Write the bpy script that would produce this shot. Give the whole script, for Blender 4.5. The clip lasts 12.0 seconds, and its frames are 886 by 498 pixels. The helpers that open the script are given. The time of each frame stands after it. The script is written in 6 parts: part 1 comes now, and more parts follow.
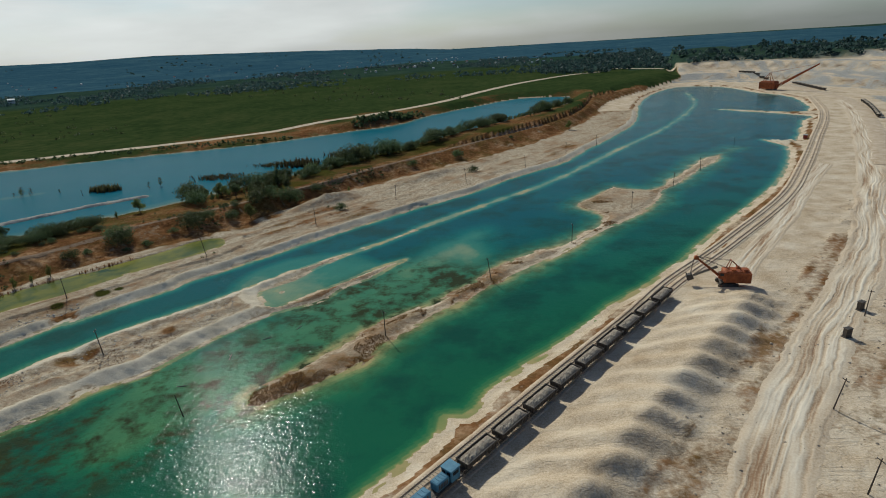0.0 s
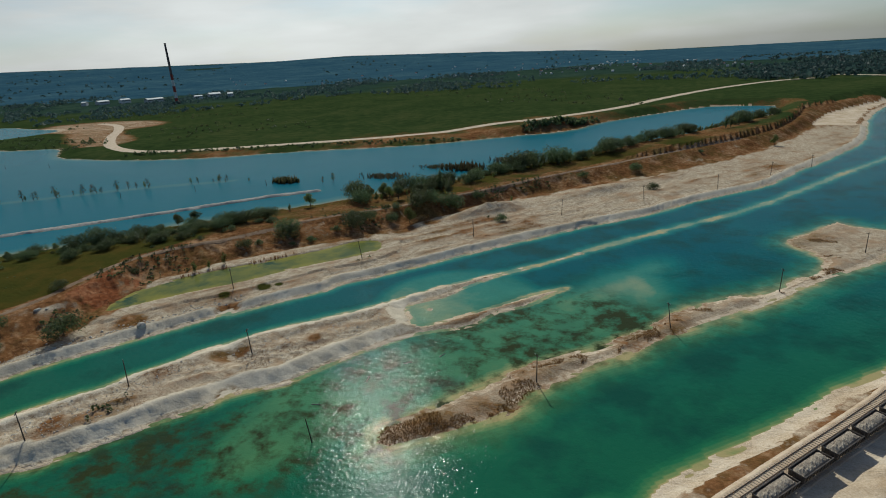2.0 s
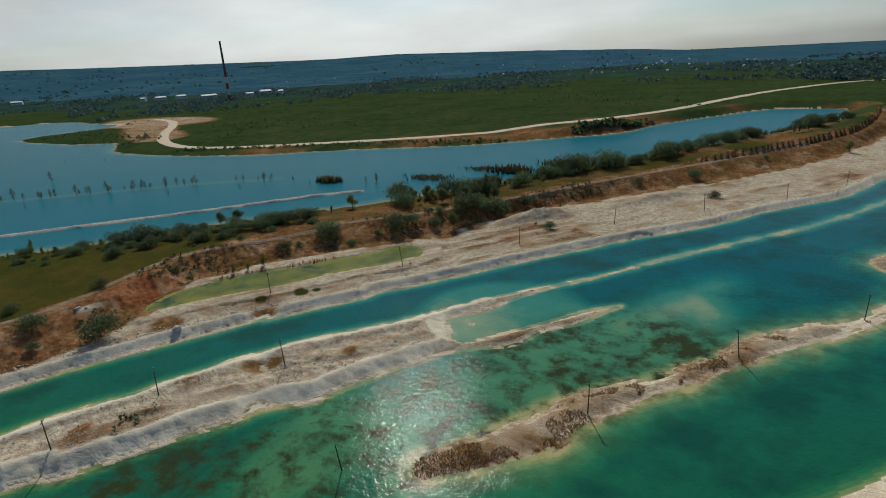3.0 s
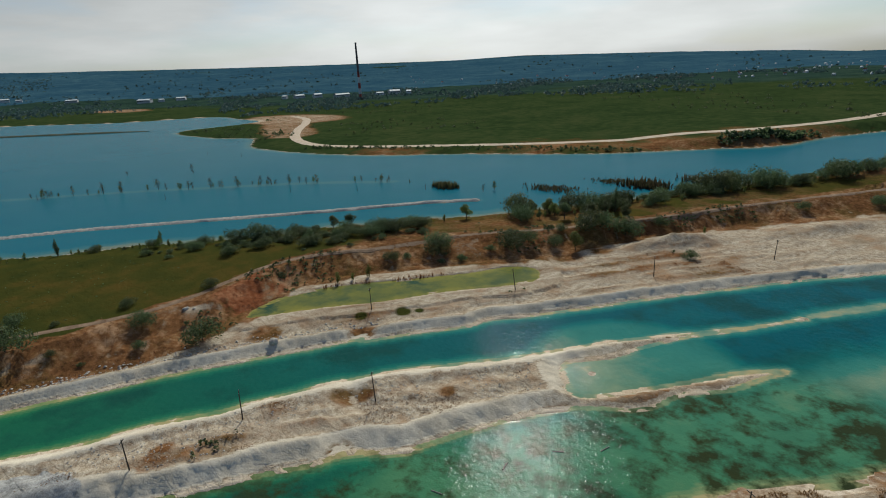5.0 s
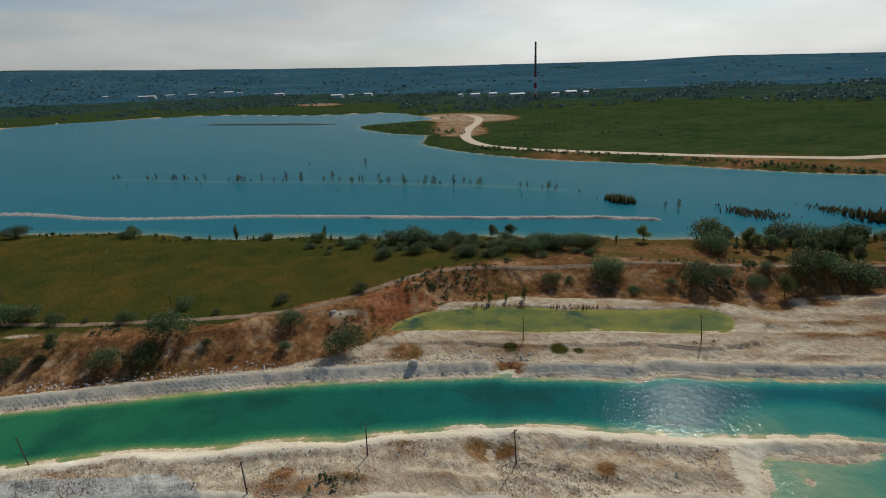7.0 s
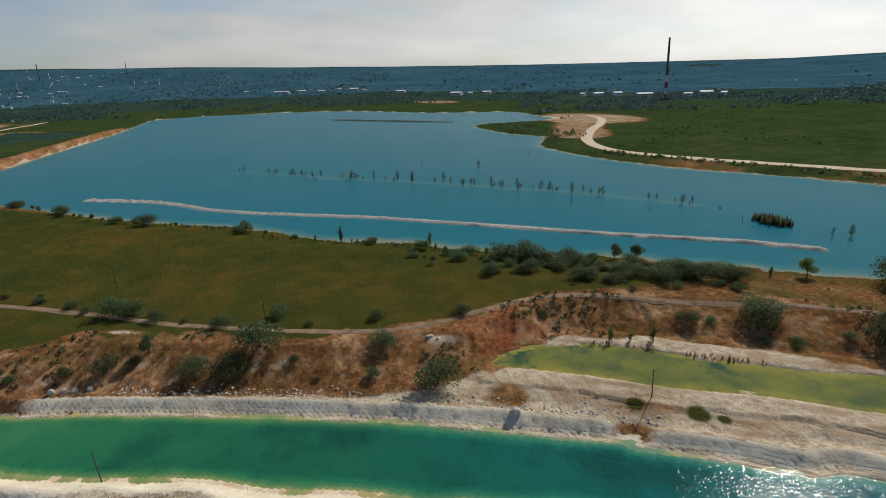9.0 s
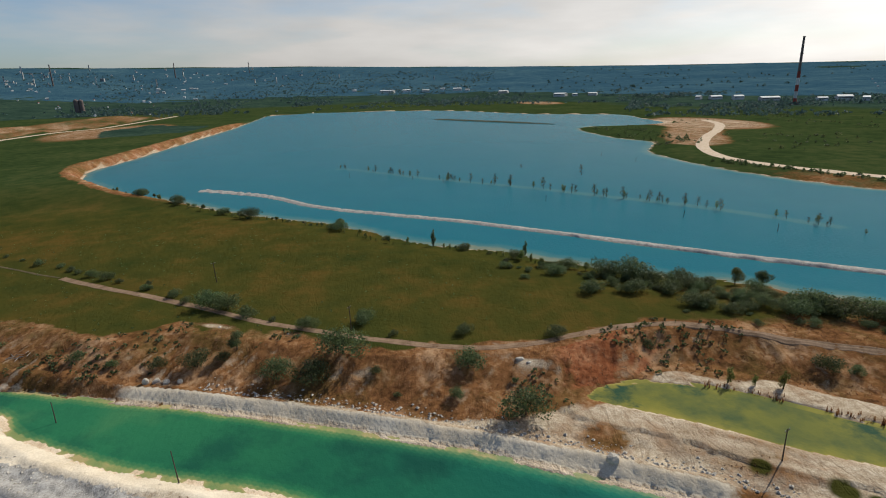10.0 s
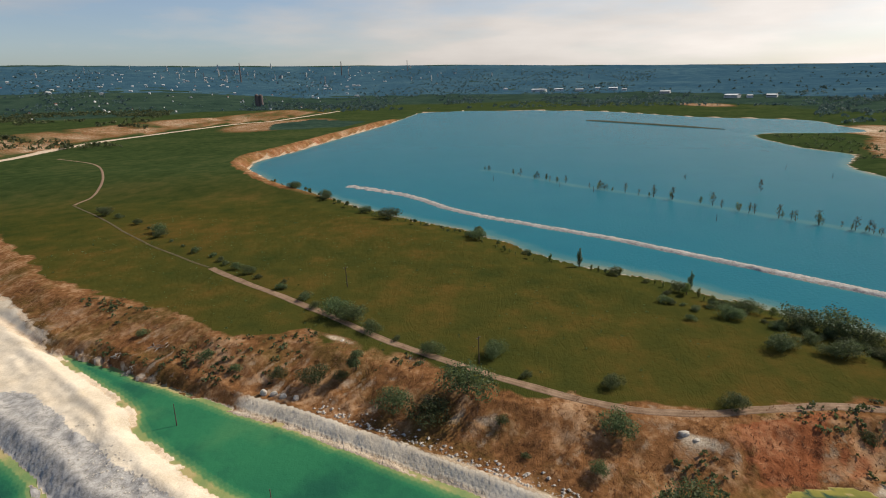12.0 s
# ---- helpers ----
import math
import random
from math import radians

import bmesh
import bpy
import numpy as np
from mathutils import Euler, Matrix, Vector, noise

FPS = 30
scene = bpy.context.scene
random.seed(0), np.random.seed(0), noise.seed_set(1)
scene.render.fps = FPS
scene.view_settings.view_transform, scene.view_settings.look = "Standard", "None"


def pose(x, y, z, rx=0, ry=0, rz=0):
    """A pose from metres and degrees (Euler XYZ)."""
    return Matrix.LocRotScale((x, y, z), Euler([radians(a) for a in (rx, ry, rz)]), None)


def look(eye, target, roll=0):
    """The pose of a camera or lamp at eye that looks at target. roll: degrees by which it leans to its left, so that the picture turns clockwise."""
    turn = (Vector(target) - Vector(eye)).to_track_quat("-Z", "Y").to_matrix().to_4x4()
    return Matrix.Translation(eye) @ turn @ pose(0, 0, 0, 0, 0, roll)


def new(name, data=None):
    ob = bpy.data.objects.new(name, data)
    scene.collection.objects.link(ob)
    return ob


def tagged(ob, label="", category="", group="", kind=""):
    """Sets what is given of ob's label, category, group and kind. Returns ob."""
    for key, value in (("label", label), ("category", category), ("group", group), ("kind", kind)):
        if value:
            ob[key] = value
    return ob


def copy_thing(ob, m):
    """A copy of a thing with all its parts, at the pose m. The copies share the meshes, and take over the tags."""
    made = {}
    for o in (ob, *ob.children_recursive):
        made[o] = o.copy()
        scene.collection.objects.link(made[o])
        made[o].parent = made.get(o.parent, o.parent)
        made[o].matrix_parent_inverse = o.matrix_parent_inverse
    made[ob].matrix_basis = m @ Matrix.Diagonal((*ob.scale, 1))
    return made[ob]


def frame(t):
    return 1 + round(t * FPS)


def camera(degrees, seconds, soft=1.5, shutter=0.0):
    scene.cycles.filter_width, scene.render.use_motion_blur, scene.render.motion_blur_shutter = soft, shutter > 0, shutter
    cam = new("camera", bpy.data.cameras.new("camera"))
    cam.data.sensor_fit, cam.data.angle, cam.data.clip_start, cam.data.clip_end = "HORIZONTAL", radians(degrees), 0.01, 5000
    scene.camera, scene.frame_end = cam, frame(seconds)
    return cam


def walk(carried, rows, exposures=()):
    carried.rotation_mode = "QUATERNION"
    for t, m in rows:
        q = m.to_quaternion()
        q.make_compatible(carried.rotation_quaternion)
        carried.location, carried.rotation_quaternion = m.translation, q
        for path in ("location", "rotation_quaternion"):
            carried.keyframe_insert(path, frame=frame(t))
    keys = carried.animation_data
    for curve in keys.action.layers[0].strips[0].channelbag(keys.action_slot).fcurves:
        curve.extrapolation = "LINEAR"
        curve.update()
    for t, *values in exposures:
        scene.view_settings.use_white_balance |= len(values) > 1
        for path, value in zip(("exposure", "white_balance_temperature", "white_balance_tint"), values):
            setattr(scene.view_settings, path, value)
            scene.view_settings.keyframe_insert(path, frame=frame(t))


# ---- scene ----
# ---------------------------------------------------------------- camera
cam = camera(77.3, 12.0, soft=1.0)
PATH = [
    (0, (3.85, 0.27, 84.23), (-7.50, 93.32, 49.38), -3.80),
    (0.5, (2.77, 5.99, 84.22), (-15.43, 98.14, 49.92), -3.72),
    (1, (1.48, 11.62, 84.22), (-24.32, 102.17, 50.47), -3.70),
    (1.5, (-0.43, 17.30, 84.24), (-33.38, 105.65, 50.99), -3.68),
    (2, (-2.97, 22.90, 84.27), (-41.27, 109.20, 51.32), -3.60),
    (2.5, (-5.68, 28.32, 84.29), (-47.73, 112.92, 51.54), -3.45),
    (2.7, (-6.82, 30.43, 84.29), (-49.97, 114.48, 51.49), -3.43),
    (4.3, (-16.33, 47.12, 84.40), (-72.93, 123.18, 52.65), -3.29),
    (4.5, (-17.70, 49.13, 84.40), (-75.90, 124.03, 52.70), -3.28),
    (5, (-21.49, 53.95, 84.35), (-83.69, 125.65, 52.90), -3.18),
    (5.5, (-25.49, 58.48, 84.31), (-91.74, 126.53, 53.11), -3.08),
    (6, (-29.81, 62.73, 84.27), (-100.36, 126.53, 53.37), -2.92),
    (6.5, (-34.50, 66.61, 84.21), (-110.40, 124.11, 53.71), -2.77),
    (7, (-39.86, 70.22, 84.13), (-120.81, 120.67, 53.98), -2.58),
    (7.2, (-42.03, 71.52, 84.12), (-124.83, 118.92, 54.17), -2.55),
    (8.8, (-59.50, 80.62, 84.10), (-147.95, 115.97, 54.20), -2.33),
    (9, (-61.82, 81.58, 84.11), (-151.47, 114.58, 54.41), -2.30),
    (9.5, (-67.93, 83.54, 84.10), (-160.13, 108.69, 54.70), -2.02),
    (10, (-74.12, 84.99, 84.12), (-168.32, 101.89, 55.02), -1.82),
    (10.5, (-80.29, 85.94, 84.21), (-175.69, 94.29, 55.36), -1.68),
    (11, (-86.51, 86.44, 84.35), (-182.31, 86.94, 55.60), -1.52),
    (11.5, (-92.68, 86.40, 84.49), (-188.33, 80.65, 55.84), -1.42),
    (12, (-98.68, 86.08, 84.62), (-194.18, 78.28, 55.92), -1.40),
]
walk(cam, [(t, look(eye, target, roll)) for t, eye, target, roll in PATH], exposures=[(0.0, -0.48, 5900, 0), (5.5, -0.30, 5950, 2), (7.0, -0.34, 6050, 3), (9.5, -0.03, 6250, 6), (12.0, 0.25, 6650, 10)])

# ---------------------------------------------------------------- light
SUN_AZ, SUN_EL = radians(32.5), radians(39.0)     # azimuth counted from +y towards -x
world = bpy.data.worlds.new("sky")
scene.world = world
world.use_nodes = True
wn, wl = world.node_tree.nodes, world.node_tree.links
wn.clear()
w_out = wn.new("ShaderNodeOutputWorld")
w_bg = wn.new("ShaderNodeBackground")
w_sky = wn.new("ShaderNodeTexSky")
w_sky.sky_type, w_sky.sun_disc = "NISHITA", False
w_sky.sun_elevation, w_sky.sun_rotation = SUN_EL, -SUN_AZ
w_sky.air_density, w_sky.dust_density, w_sky.ozone_density, w_sky.altitude = 1.0, 1.2, 1.2, 150
w_bg.inputs["Strength"].default_value = 0.12
# thin broken cloud: soft stretched noise over the sky dome
w_co = wn.new("ShaderNodeTexCoord")
w_map = wn.new("ShaderNodeMapping")
w_map.inputs["Scale"].default_value = (1.0, 1.0, 5.0)
w_no = wn.new("ShaderNodeTexNoise")
w_no.inputs["Scale"].default_value, w_no.inputs["Detail"].default_value, w_no.inputs["Roughness"].default_value = 2.6, 8.0, 0.55
w_ramp = wn.new("ShaderNodeValToRGB")
w_ramp.color_ramp.elements[0].position, w_ramp.color_ramp.elements[1].position = 0.30, 0.62
w_ramp.color_ramp.elements[0].color, w_ramp.color_ramp.elements[1].color = (0.15, 0.15, 0.15, 1), (0.95, 0.95, 0.95, 1)
w_bw = wn.new("ShaderNodeRGBToBW")
w_cloud = wn.new("ShaderNodeMix")
w_cloud.data_type = "RGBA"
w_mul = wn.new("ShaderNodeVectorMath")
w_mul.operation = "MULTIPLY"
w_mul.inputs[1].default_value = (1.2, 1.12, 1.06)
wl.new(w_co.outputs["Generated"], w_map.inputs["Vector"])
wl.new(w_map.outputs["Vector"], w_no.inputs["Vector"])
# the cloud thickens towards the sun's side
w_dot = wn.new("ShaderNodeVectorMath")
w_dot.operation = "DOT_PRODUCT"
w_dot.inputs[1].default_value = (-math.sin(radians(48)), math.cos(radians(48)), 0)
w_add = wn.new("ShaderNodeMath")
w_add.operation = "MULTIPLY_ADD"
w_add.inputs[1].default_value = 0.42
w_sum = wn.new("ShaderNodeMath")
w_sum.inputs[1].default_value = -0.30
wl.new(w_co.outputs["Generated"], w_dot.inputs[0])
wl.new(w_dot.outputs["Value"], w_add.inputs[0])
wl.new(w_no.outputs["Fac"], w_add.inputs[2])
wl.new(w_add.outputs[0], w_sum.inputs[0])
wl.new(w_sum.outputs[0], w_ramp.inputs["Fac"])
wl.new(w_sky.outputs["Color"], w_bw.inputs["Color"])
w_pow = wn.new("ShaderNodeMath")
w_pow.operation = "POWER"
w_pow.inputs[1].default_value = 0.8
wl.new(w_bw.outputs["Val"], w_pow.inputs[0])
w_tex = wn.new("ShaderNodeTexNoise")
w_tex.inputs["Scale"].default_value, w_tex.inputs["Detail"].default_value = 5.0, 7.0
w_tone = wn.new("ShaderNodeMapRange")
w_tone.inputs["From Min"].default_value, w_tone.inputs["From Max"].default_value = 0.35, 0.68
w_tone.inputs["To Min"].default_value, w_tone.inputs["To Max"].default_value = 0.92, 1.09
w_shade = wn.new("ShaderNodeMath")
w_shade.operation = "MULTIPLY"
wl.new(w_map.outputs["Vector"], w_tex.inputs["Vector"])
wl.new(w_tex.outputs["Fac"], w_tone.inputs["Value"])
wl.new(w_pow.outputs[0], w_shade.inputs[0])
wl.new(w_tone.outputs["Result"], w_shade.inputs[1])
wl.new(w_shade.outputs[0], w_mul.inputs[0])
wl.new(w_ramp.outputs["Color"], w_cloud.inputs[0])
w_veil = wn.new("ShaderNodeVectorMath")
w_veil.operation = "MULTIPLY"
w_veil.inputs[1].default_value = (0.60, 0.68, 0.80)
wl.new(w_sky.outputs["Color"], w_veil.inputs[0])
wl.new(w_veil.outputs["Vector"], w_cloud.inputs[6])
wl.new(w_mul.outputs["Vector"], w_cloud.inputs[7])
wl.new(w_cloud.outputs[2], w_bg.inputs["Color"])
wl.new(w_bg.outputs["Background"], w_out.inputs["Surface"])

sun = new("sun", bpy.data.lights.new("sun", "SUN"))
sun.data.energy, sun.data.angle, sun.data.color = 4.1, radians(0.55), (1.0, 0.92, 0.80)
toward_sun = Vector((-math.sin(SUN_AZ) * math.cos(SUN_EL), math.cos(SUN_AZ) * math.cos(SUN_EL), math.sin(SUN_EL)))
sun.matrix_world = look(toward_sun * 300, (0, 0, 0))
tagged(sun, kind="structure")

# ---------------------------------------------------------------- node helpers and materials
def shader(name, rough=0.9, metal=0.0, spec=0.3):
    m = bpy.data.materials.new(name)
    m.use_nodes = True
    b = m.node_tree.nodes["Principled BSDF"]
    b.inputs["Roughness"].default_value, b.inputs["Metallic"].default_value = rough, metal
    b.inputs["Specular IOR Level"].default_value = spec
    return m, m.node_tree.nodes, m.node_tree.links, b


def noise_node(n, l, vec, scale, detail=4.0, rough=0.55):
    t = n.new("ShaderNodeTexNoise")
    t.inputs["Scale"].default_value, t.inputs["Detail"].default_value, t.inputs["Roughness"].default_value = scale, detail, rough
    l.new(vec, t.inputs["Vector"])
    return t.outputs["Fac"]


def ramp_node(n, l, fac, stops):
    r = n.new("ShaderNodeValToRGB")
    e = r.color_ramp.elements
    while len(e) < len(stops):
        e.new(0.5)
    for k, (p, c) in enumerate(stops):
        e[k].position, e[k].color = p, (*c, 1)
    l.new(fac, r.inputs["Fac"])
    return r.outputs["Color"]


def mix_node(n, l, fac, a, b, blend="MIX"):
    x = n.new("ShaderNodeMix")
    x.data_type, x.blend_type = "RGBA", blend
    for sock, v in ((x.inputs[0], fac), (x.inputs[6], a), (x.inputs[7], b)):
        if isinstance(v, (int, float)):
            sock.default_value = v
        elif isinstance(v, tuple):
            sock.default_value = (*v, 1)
        else:
            l.new(v, sock)
    return x.outputs[2]


def math_node(n, l, op, a, b=0.0, clamp=False):
    x = n.new("ShaderNodeMath")
    x.operation, x.use_clamp = op, clamp
    for sock, v in ((x.inputs[0], a), (x.inputs[1], b)):
        if isinstance(v, (int, float)):
            sock.default_value = v
        else:
            l.new(v, sock)
    return x.outputs[0]


def bump_node(n, l, height, strength, distance, bsdf):
    x = n.new("ShaderNodeBump")
    x.inputs["Strength"].default_value, x.inputs["Distance"].default_value = strength, distance
    l.new(height, x.inputs["Height"])
    l.new(x.outputs["Normal"], bsdf.inputs["Normal"])


def plain(name, a, b, scale=3.0, rough=0.85, metal=0.0, bump=0.2, spread=0.02, per_object=False):
    """A worn surface: two tones over two scales of noise, with a fine relief."""
    m, n, l, bs = shader(name, rough, metal)
    co = n.new("ShaderNodeTexCoord").outputs["Object"]
    big, small = noise_node(n, l, co, scale, 3), noise_node(n, l, co, scale * 9, 4)
    f = math_node(n, l, "ADD", math_node(n, l, "MULTIPLY", big, 0.6), math_node(n, l, "MULTIPLY", small, 0.4))
    col = ramp_node(n, l, f, [(0.36, a), (0.64, b)])
    if per_object:
        info = n.new("ShaderNodeObjectInfo").outputs["Random"]
        col = mix_node(n, l, math_node(n, l, "MULTIPLY", info, 0.45), col, tuple(0.55 * v for v in a))
    l.new(col, bs.inputs["Base Color"])
    bump_node(n, l, small, bump, spread, bs)
    return m


def leaves(name, a, b, c):
    """Foliage: each leaf clump takes its own tone."""
    m, n, l, bs = shader(name, 0.65, 0.0, 0.25)
    isl = n.new("ShaderNodeNewGeometry").outputs["Random Per Island"]
    col = ramp_node(n, l, isl, [(0.0, a), (0.55, b), (1.0, c)])
    info = n.new("ShaderNodeObjectInfo").outputs["Random"]
    hue = n.new("ShaderNodeHueSaturation")
    l.new(col, hue.inputs["Color"])
    l.new(math_node(n, l, "ADD", math_node(n, l, "MULTIPLY", info, 0.05), 0.475), hue.inputs["Hue"])
    l.new(math_node(n, l, "ADD", math_node(n, l, "MULTIPLY", info, 0.6), 0.7), hue.inputs["Value"])
    l.new(hue.outputs["Color"], bs.inputs["Base Color"])
    through_light, blend = n.new("ShaderNodeBsdfTranslucent"), n.new("ShaderNodeMixShader")
    l.new(hue.outputs["Color"], through_light.inputs["Color"])
    blend.inputs[0].default_value = 0.45
    l.new(bs.outputs[0], blend.inputs[1])
    l.new(through_light.outputs[0], blend.inputs[2])
    l.new(blend.outputs[0], n["Material Output"].inputs["Surface"])
    return m


def ground_material():
    """Chalk spoil with grass, rusty clay, road, gravel and woodland laid over it by the zones of the land."""
    m, n, l, bs = shader("ground", 1.0, 0.0, 0.0)
    geo = n.new("ShaderNodeNewGeometry").outputs["Position"]
    a1, a2 = n.new("ShaderNodeVertexColor"), n.new("ShaderNodeVertexColor")
    a1.layer_name, a2.layer_name = "zone_one", "zone_two"
    s1, s2 = n.new("ShaderNodeSeparateColor"), n.new("ShaderNodeSeparateColor")
    l.new(a1.outputs["Color"], s1.inputs["Color"])
    l.new(a2.outputs["Color"], s2.inputs["Color"])
    wide, mid, fine, grit = (noise_node(n, l, geo, s, d, 0.6) for s, d in ((0.012, 5), (0.09, 6), (0.55, 6), (2.6, 5)))

    def tone(dark, mean, light, fa, fb):
        f = math_node(n, l, "ADD", math_node(n, l, "MULTIPLY", fa, 0.55), math_node(n, l, "MULTIPLY", fb, 0.45))
        return ramp_node(n, l, f, [(0.36, dark), (0.5, mean), (0.64, light)])

    def edge(w, grain, soft=0.16):
        """A zone's weight, broken up along its edge by grain."""
        v = math_node(n, l, "ADD", w, math_node(n, l, "MULTIPLY", math_node(n, l, "SUBTRACT", grain, 0.5), 0.9))
        x = n.new("ShaderNodeMapRange")
        x.inputs["From Min"].default_value, x.inputs["From Max"].default_value = 0.5 - soft, 0.5 + soft
        l.new(v, x.inputs["Value"])
        return x.outputs["Result"]

    def creases(scale, width):
        """Thin dark lines of washed-out cracks."""
        t = n.new("ShaderNodeTexNoise")
        t.inputs["Scale"].default_value, t.inputs["Detail"].default_value, t.inputs["Distortion"].default_value = scale, 6.0, 0.9
        turn = n.new("ShaderNodeMapping")
        turn.vector_type = "POINT"
        turn.inputs["Rotation"].default_value, turn.inputs["Scale"].default_value = (0, 0, radians(-52)), (0.35, 1.0, 1.0)
        l.new(geo, turn.inputs["Vector"])
        l.new(turn.outputs["Vector"], t.inputs["Vector"])
        x = n.new("ShaderNodeMapRange")
        x.inputs["From Min"].default_value, x.inputs["From Max"].default_value = width, 0.0
        l.new(math_node(n, l, "ABSOLUTE", math_node(n, l, "SUBTRACT", t.outputs["Fac"], 0.5)), x.inputs["Value"])
        return x.outputs["Result"]

    crack = math_node(n, l, "MAXIMUM", creases(0.11, 0.022), math_node(n, l, "MULTIPLY", creases(0.42, 0.03), 0.7))
    chalk = tone((0.25, 0.175, 0.108), (0.47, 0.38, 0.27), (0.66, 0.57, 0.44), fine, grit)
    clean = tone((0.50, 0.415, 0.30), (0.63, 0.54, 0.41), (0.73, 0.645, 0.51), mid, grit)
    chalk = mix_node(n, l, math_node(n, l, "MULTIPLY", crack, 0.42), chalk, (0.20, 0.13, 0.08))
    clean = mix_node(n, l, math_node(n, l, "MULTIPLY", crack, 0.05), clean, (0.30, 0.23, 0.16))
    stain = n.new("ShaderNodeMapRange")
    stain.inputs["From Min"].default_value, stain.inputs["From Max"].default_value = 0.52, 0.66
    l.new(mid, stain.inputs["Value"])
    chalk = mix_node(n, l, math_node(n, l, "MULTIPLY", stain.outputs["Result"], 0.72), chalk, (0.32, 0.205, 0.12))
    sand = tone((0.43, 0.315, 0.20), (0.63, 0.50, 0.355), (0.74, 0.63, 0.485), mid, grit)
    sand = mix_node(n, l, math_node(n, l, "MULTIPLY", crack, 0.25), sand, (0.30, 0.20, 0.12))
    rust = tone((0.095, 0.044, 0.018), (0.215, 0.102, 0.042), (0.40, 0.25, 0.14), mid, fine)
    weedy = n.new("ShaderNodeMapRange")
    weedy.inputs["From Min"].default_value, weedy.inputs["From Max"].default_value = 0.46, 0.62
    l.new(noise_node(n, l, geo, 0.05, 7, 0.7), weedy.inputs["Value"])
    rust = mix_node(n, l, math_node(n, l, "MULTIPLY", weedy.outputs["Result"], 0.75), rust, tone((0.055, 0.042, 0.014), (0.105, 0.070, 0.022), (0.17, 0.105, 0.036), fine, grit))
    clay = tone((0.13, 0.042, 0.018), (0.23, 0.083, 0.036), (0.34, 0.165, 0.085), mid, fine)
    grass = tone((0.030, 0.043, 0.011), (0.060, 0.058, 0.013), (0.118, 0.072, 0.018), wide, mid)
    lush = tone((0.024, 0.040, 0.014), (0.038, 0.058, 0.019), (0.062, 0.072, 0.026), mid, wide)
    grass = mix_node(n, l, math_node(n, l, "MULTIPLY", grit, 0.5), grass, (0.048, 0.048, 0.013))
    grass = mix_node(n, l, a2.outputs["Alpha"], grass, lush)
    # woodland green pulled towards blue, a stand-in for haze over the far land
    wood = tone((0.016, 0.034, 0.026), (0.030, 0.056, 0.040), (0.050, 0.078, 0.050), wide, mid)
    gravel = tone((0.20, 0.19, 0.17), (0.36, 0.34, 0.31), (0.50, 0.48, 0.44), fine, grit)
    chalk = mix_node(n, l, edge(a1.outputs["Alpha"], fine, 0.25), chalk, clean)
    col = mix_node(n, l, edge(s1.outputs["Blue"], fine), chalk, sand)
    col = mix_node(n, l, edge(s1.outputs["Green"], fine), col, rust)
    col = mix_node(n, l, edge(s2.outputs["Blue"], fine), col, clay)
    col = mix_node(n, l, edge(s1.outputs["Red"], mid), col, grass)
    col = mix_node(n, l, edge(s2.outputs["Green"], fine, 0.1), col, gravel)
    col = mix_node(n, l, edge(s2.outputs["Red"], wide, 0.2), col, wood)
    l.new(col, bs.inputs["Base Color"])
    h = math_node(n, l, "ADD", math_node(n, l, "MULTIPLY", fine, 0.8), math_node(n, l, "MULTIPLY", grit, 0.26))
    h = math_node(n, l, "SUBTRACT", h, math_node(n, l, "MULTIPLY", crack, 0.16))
    h = math_node(n, l, "MULTIPLY", h, math_node(n, l, "SUBTRACT", 1.0, math_node(n, l, "MULTIPLY", a1.outputs["Alpha"], 0.6)))
    bump_node(n, l, h, 0.8, 0.5, bs)
    return m


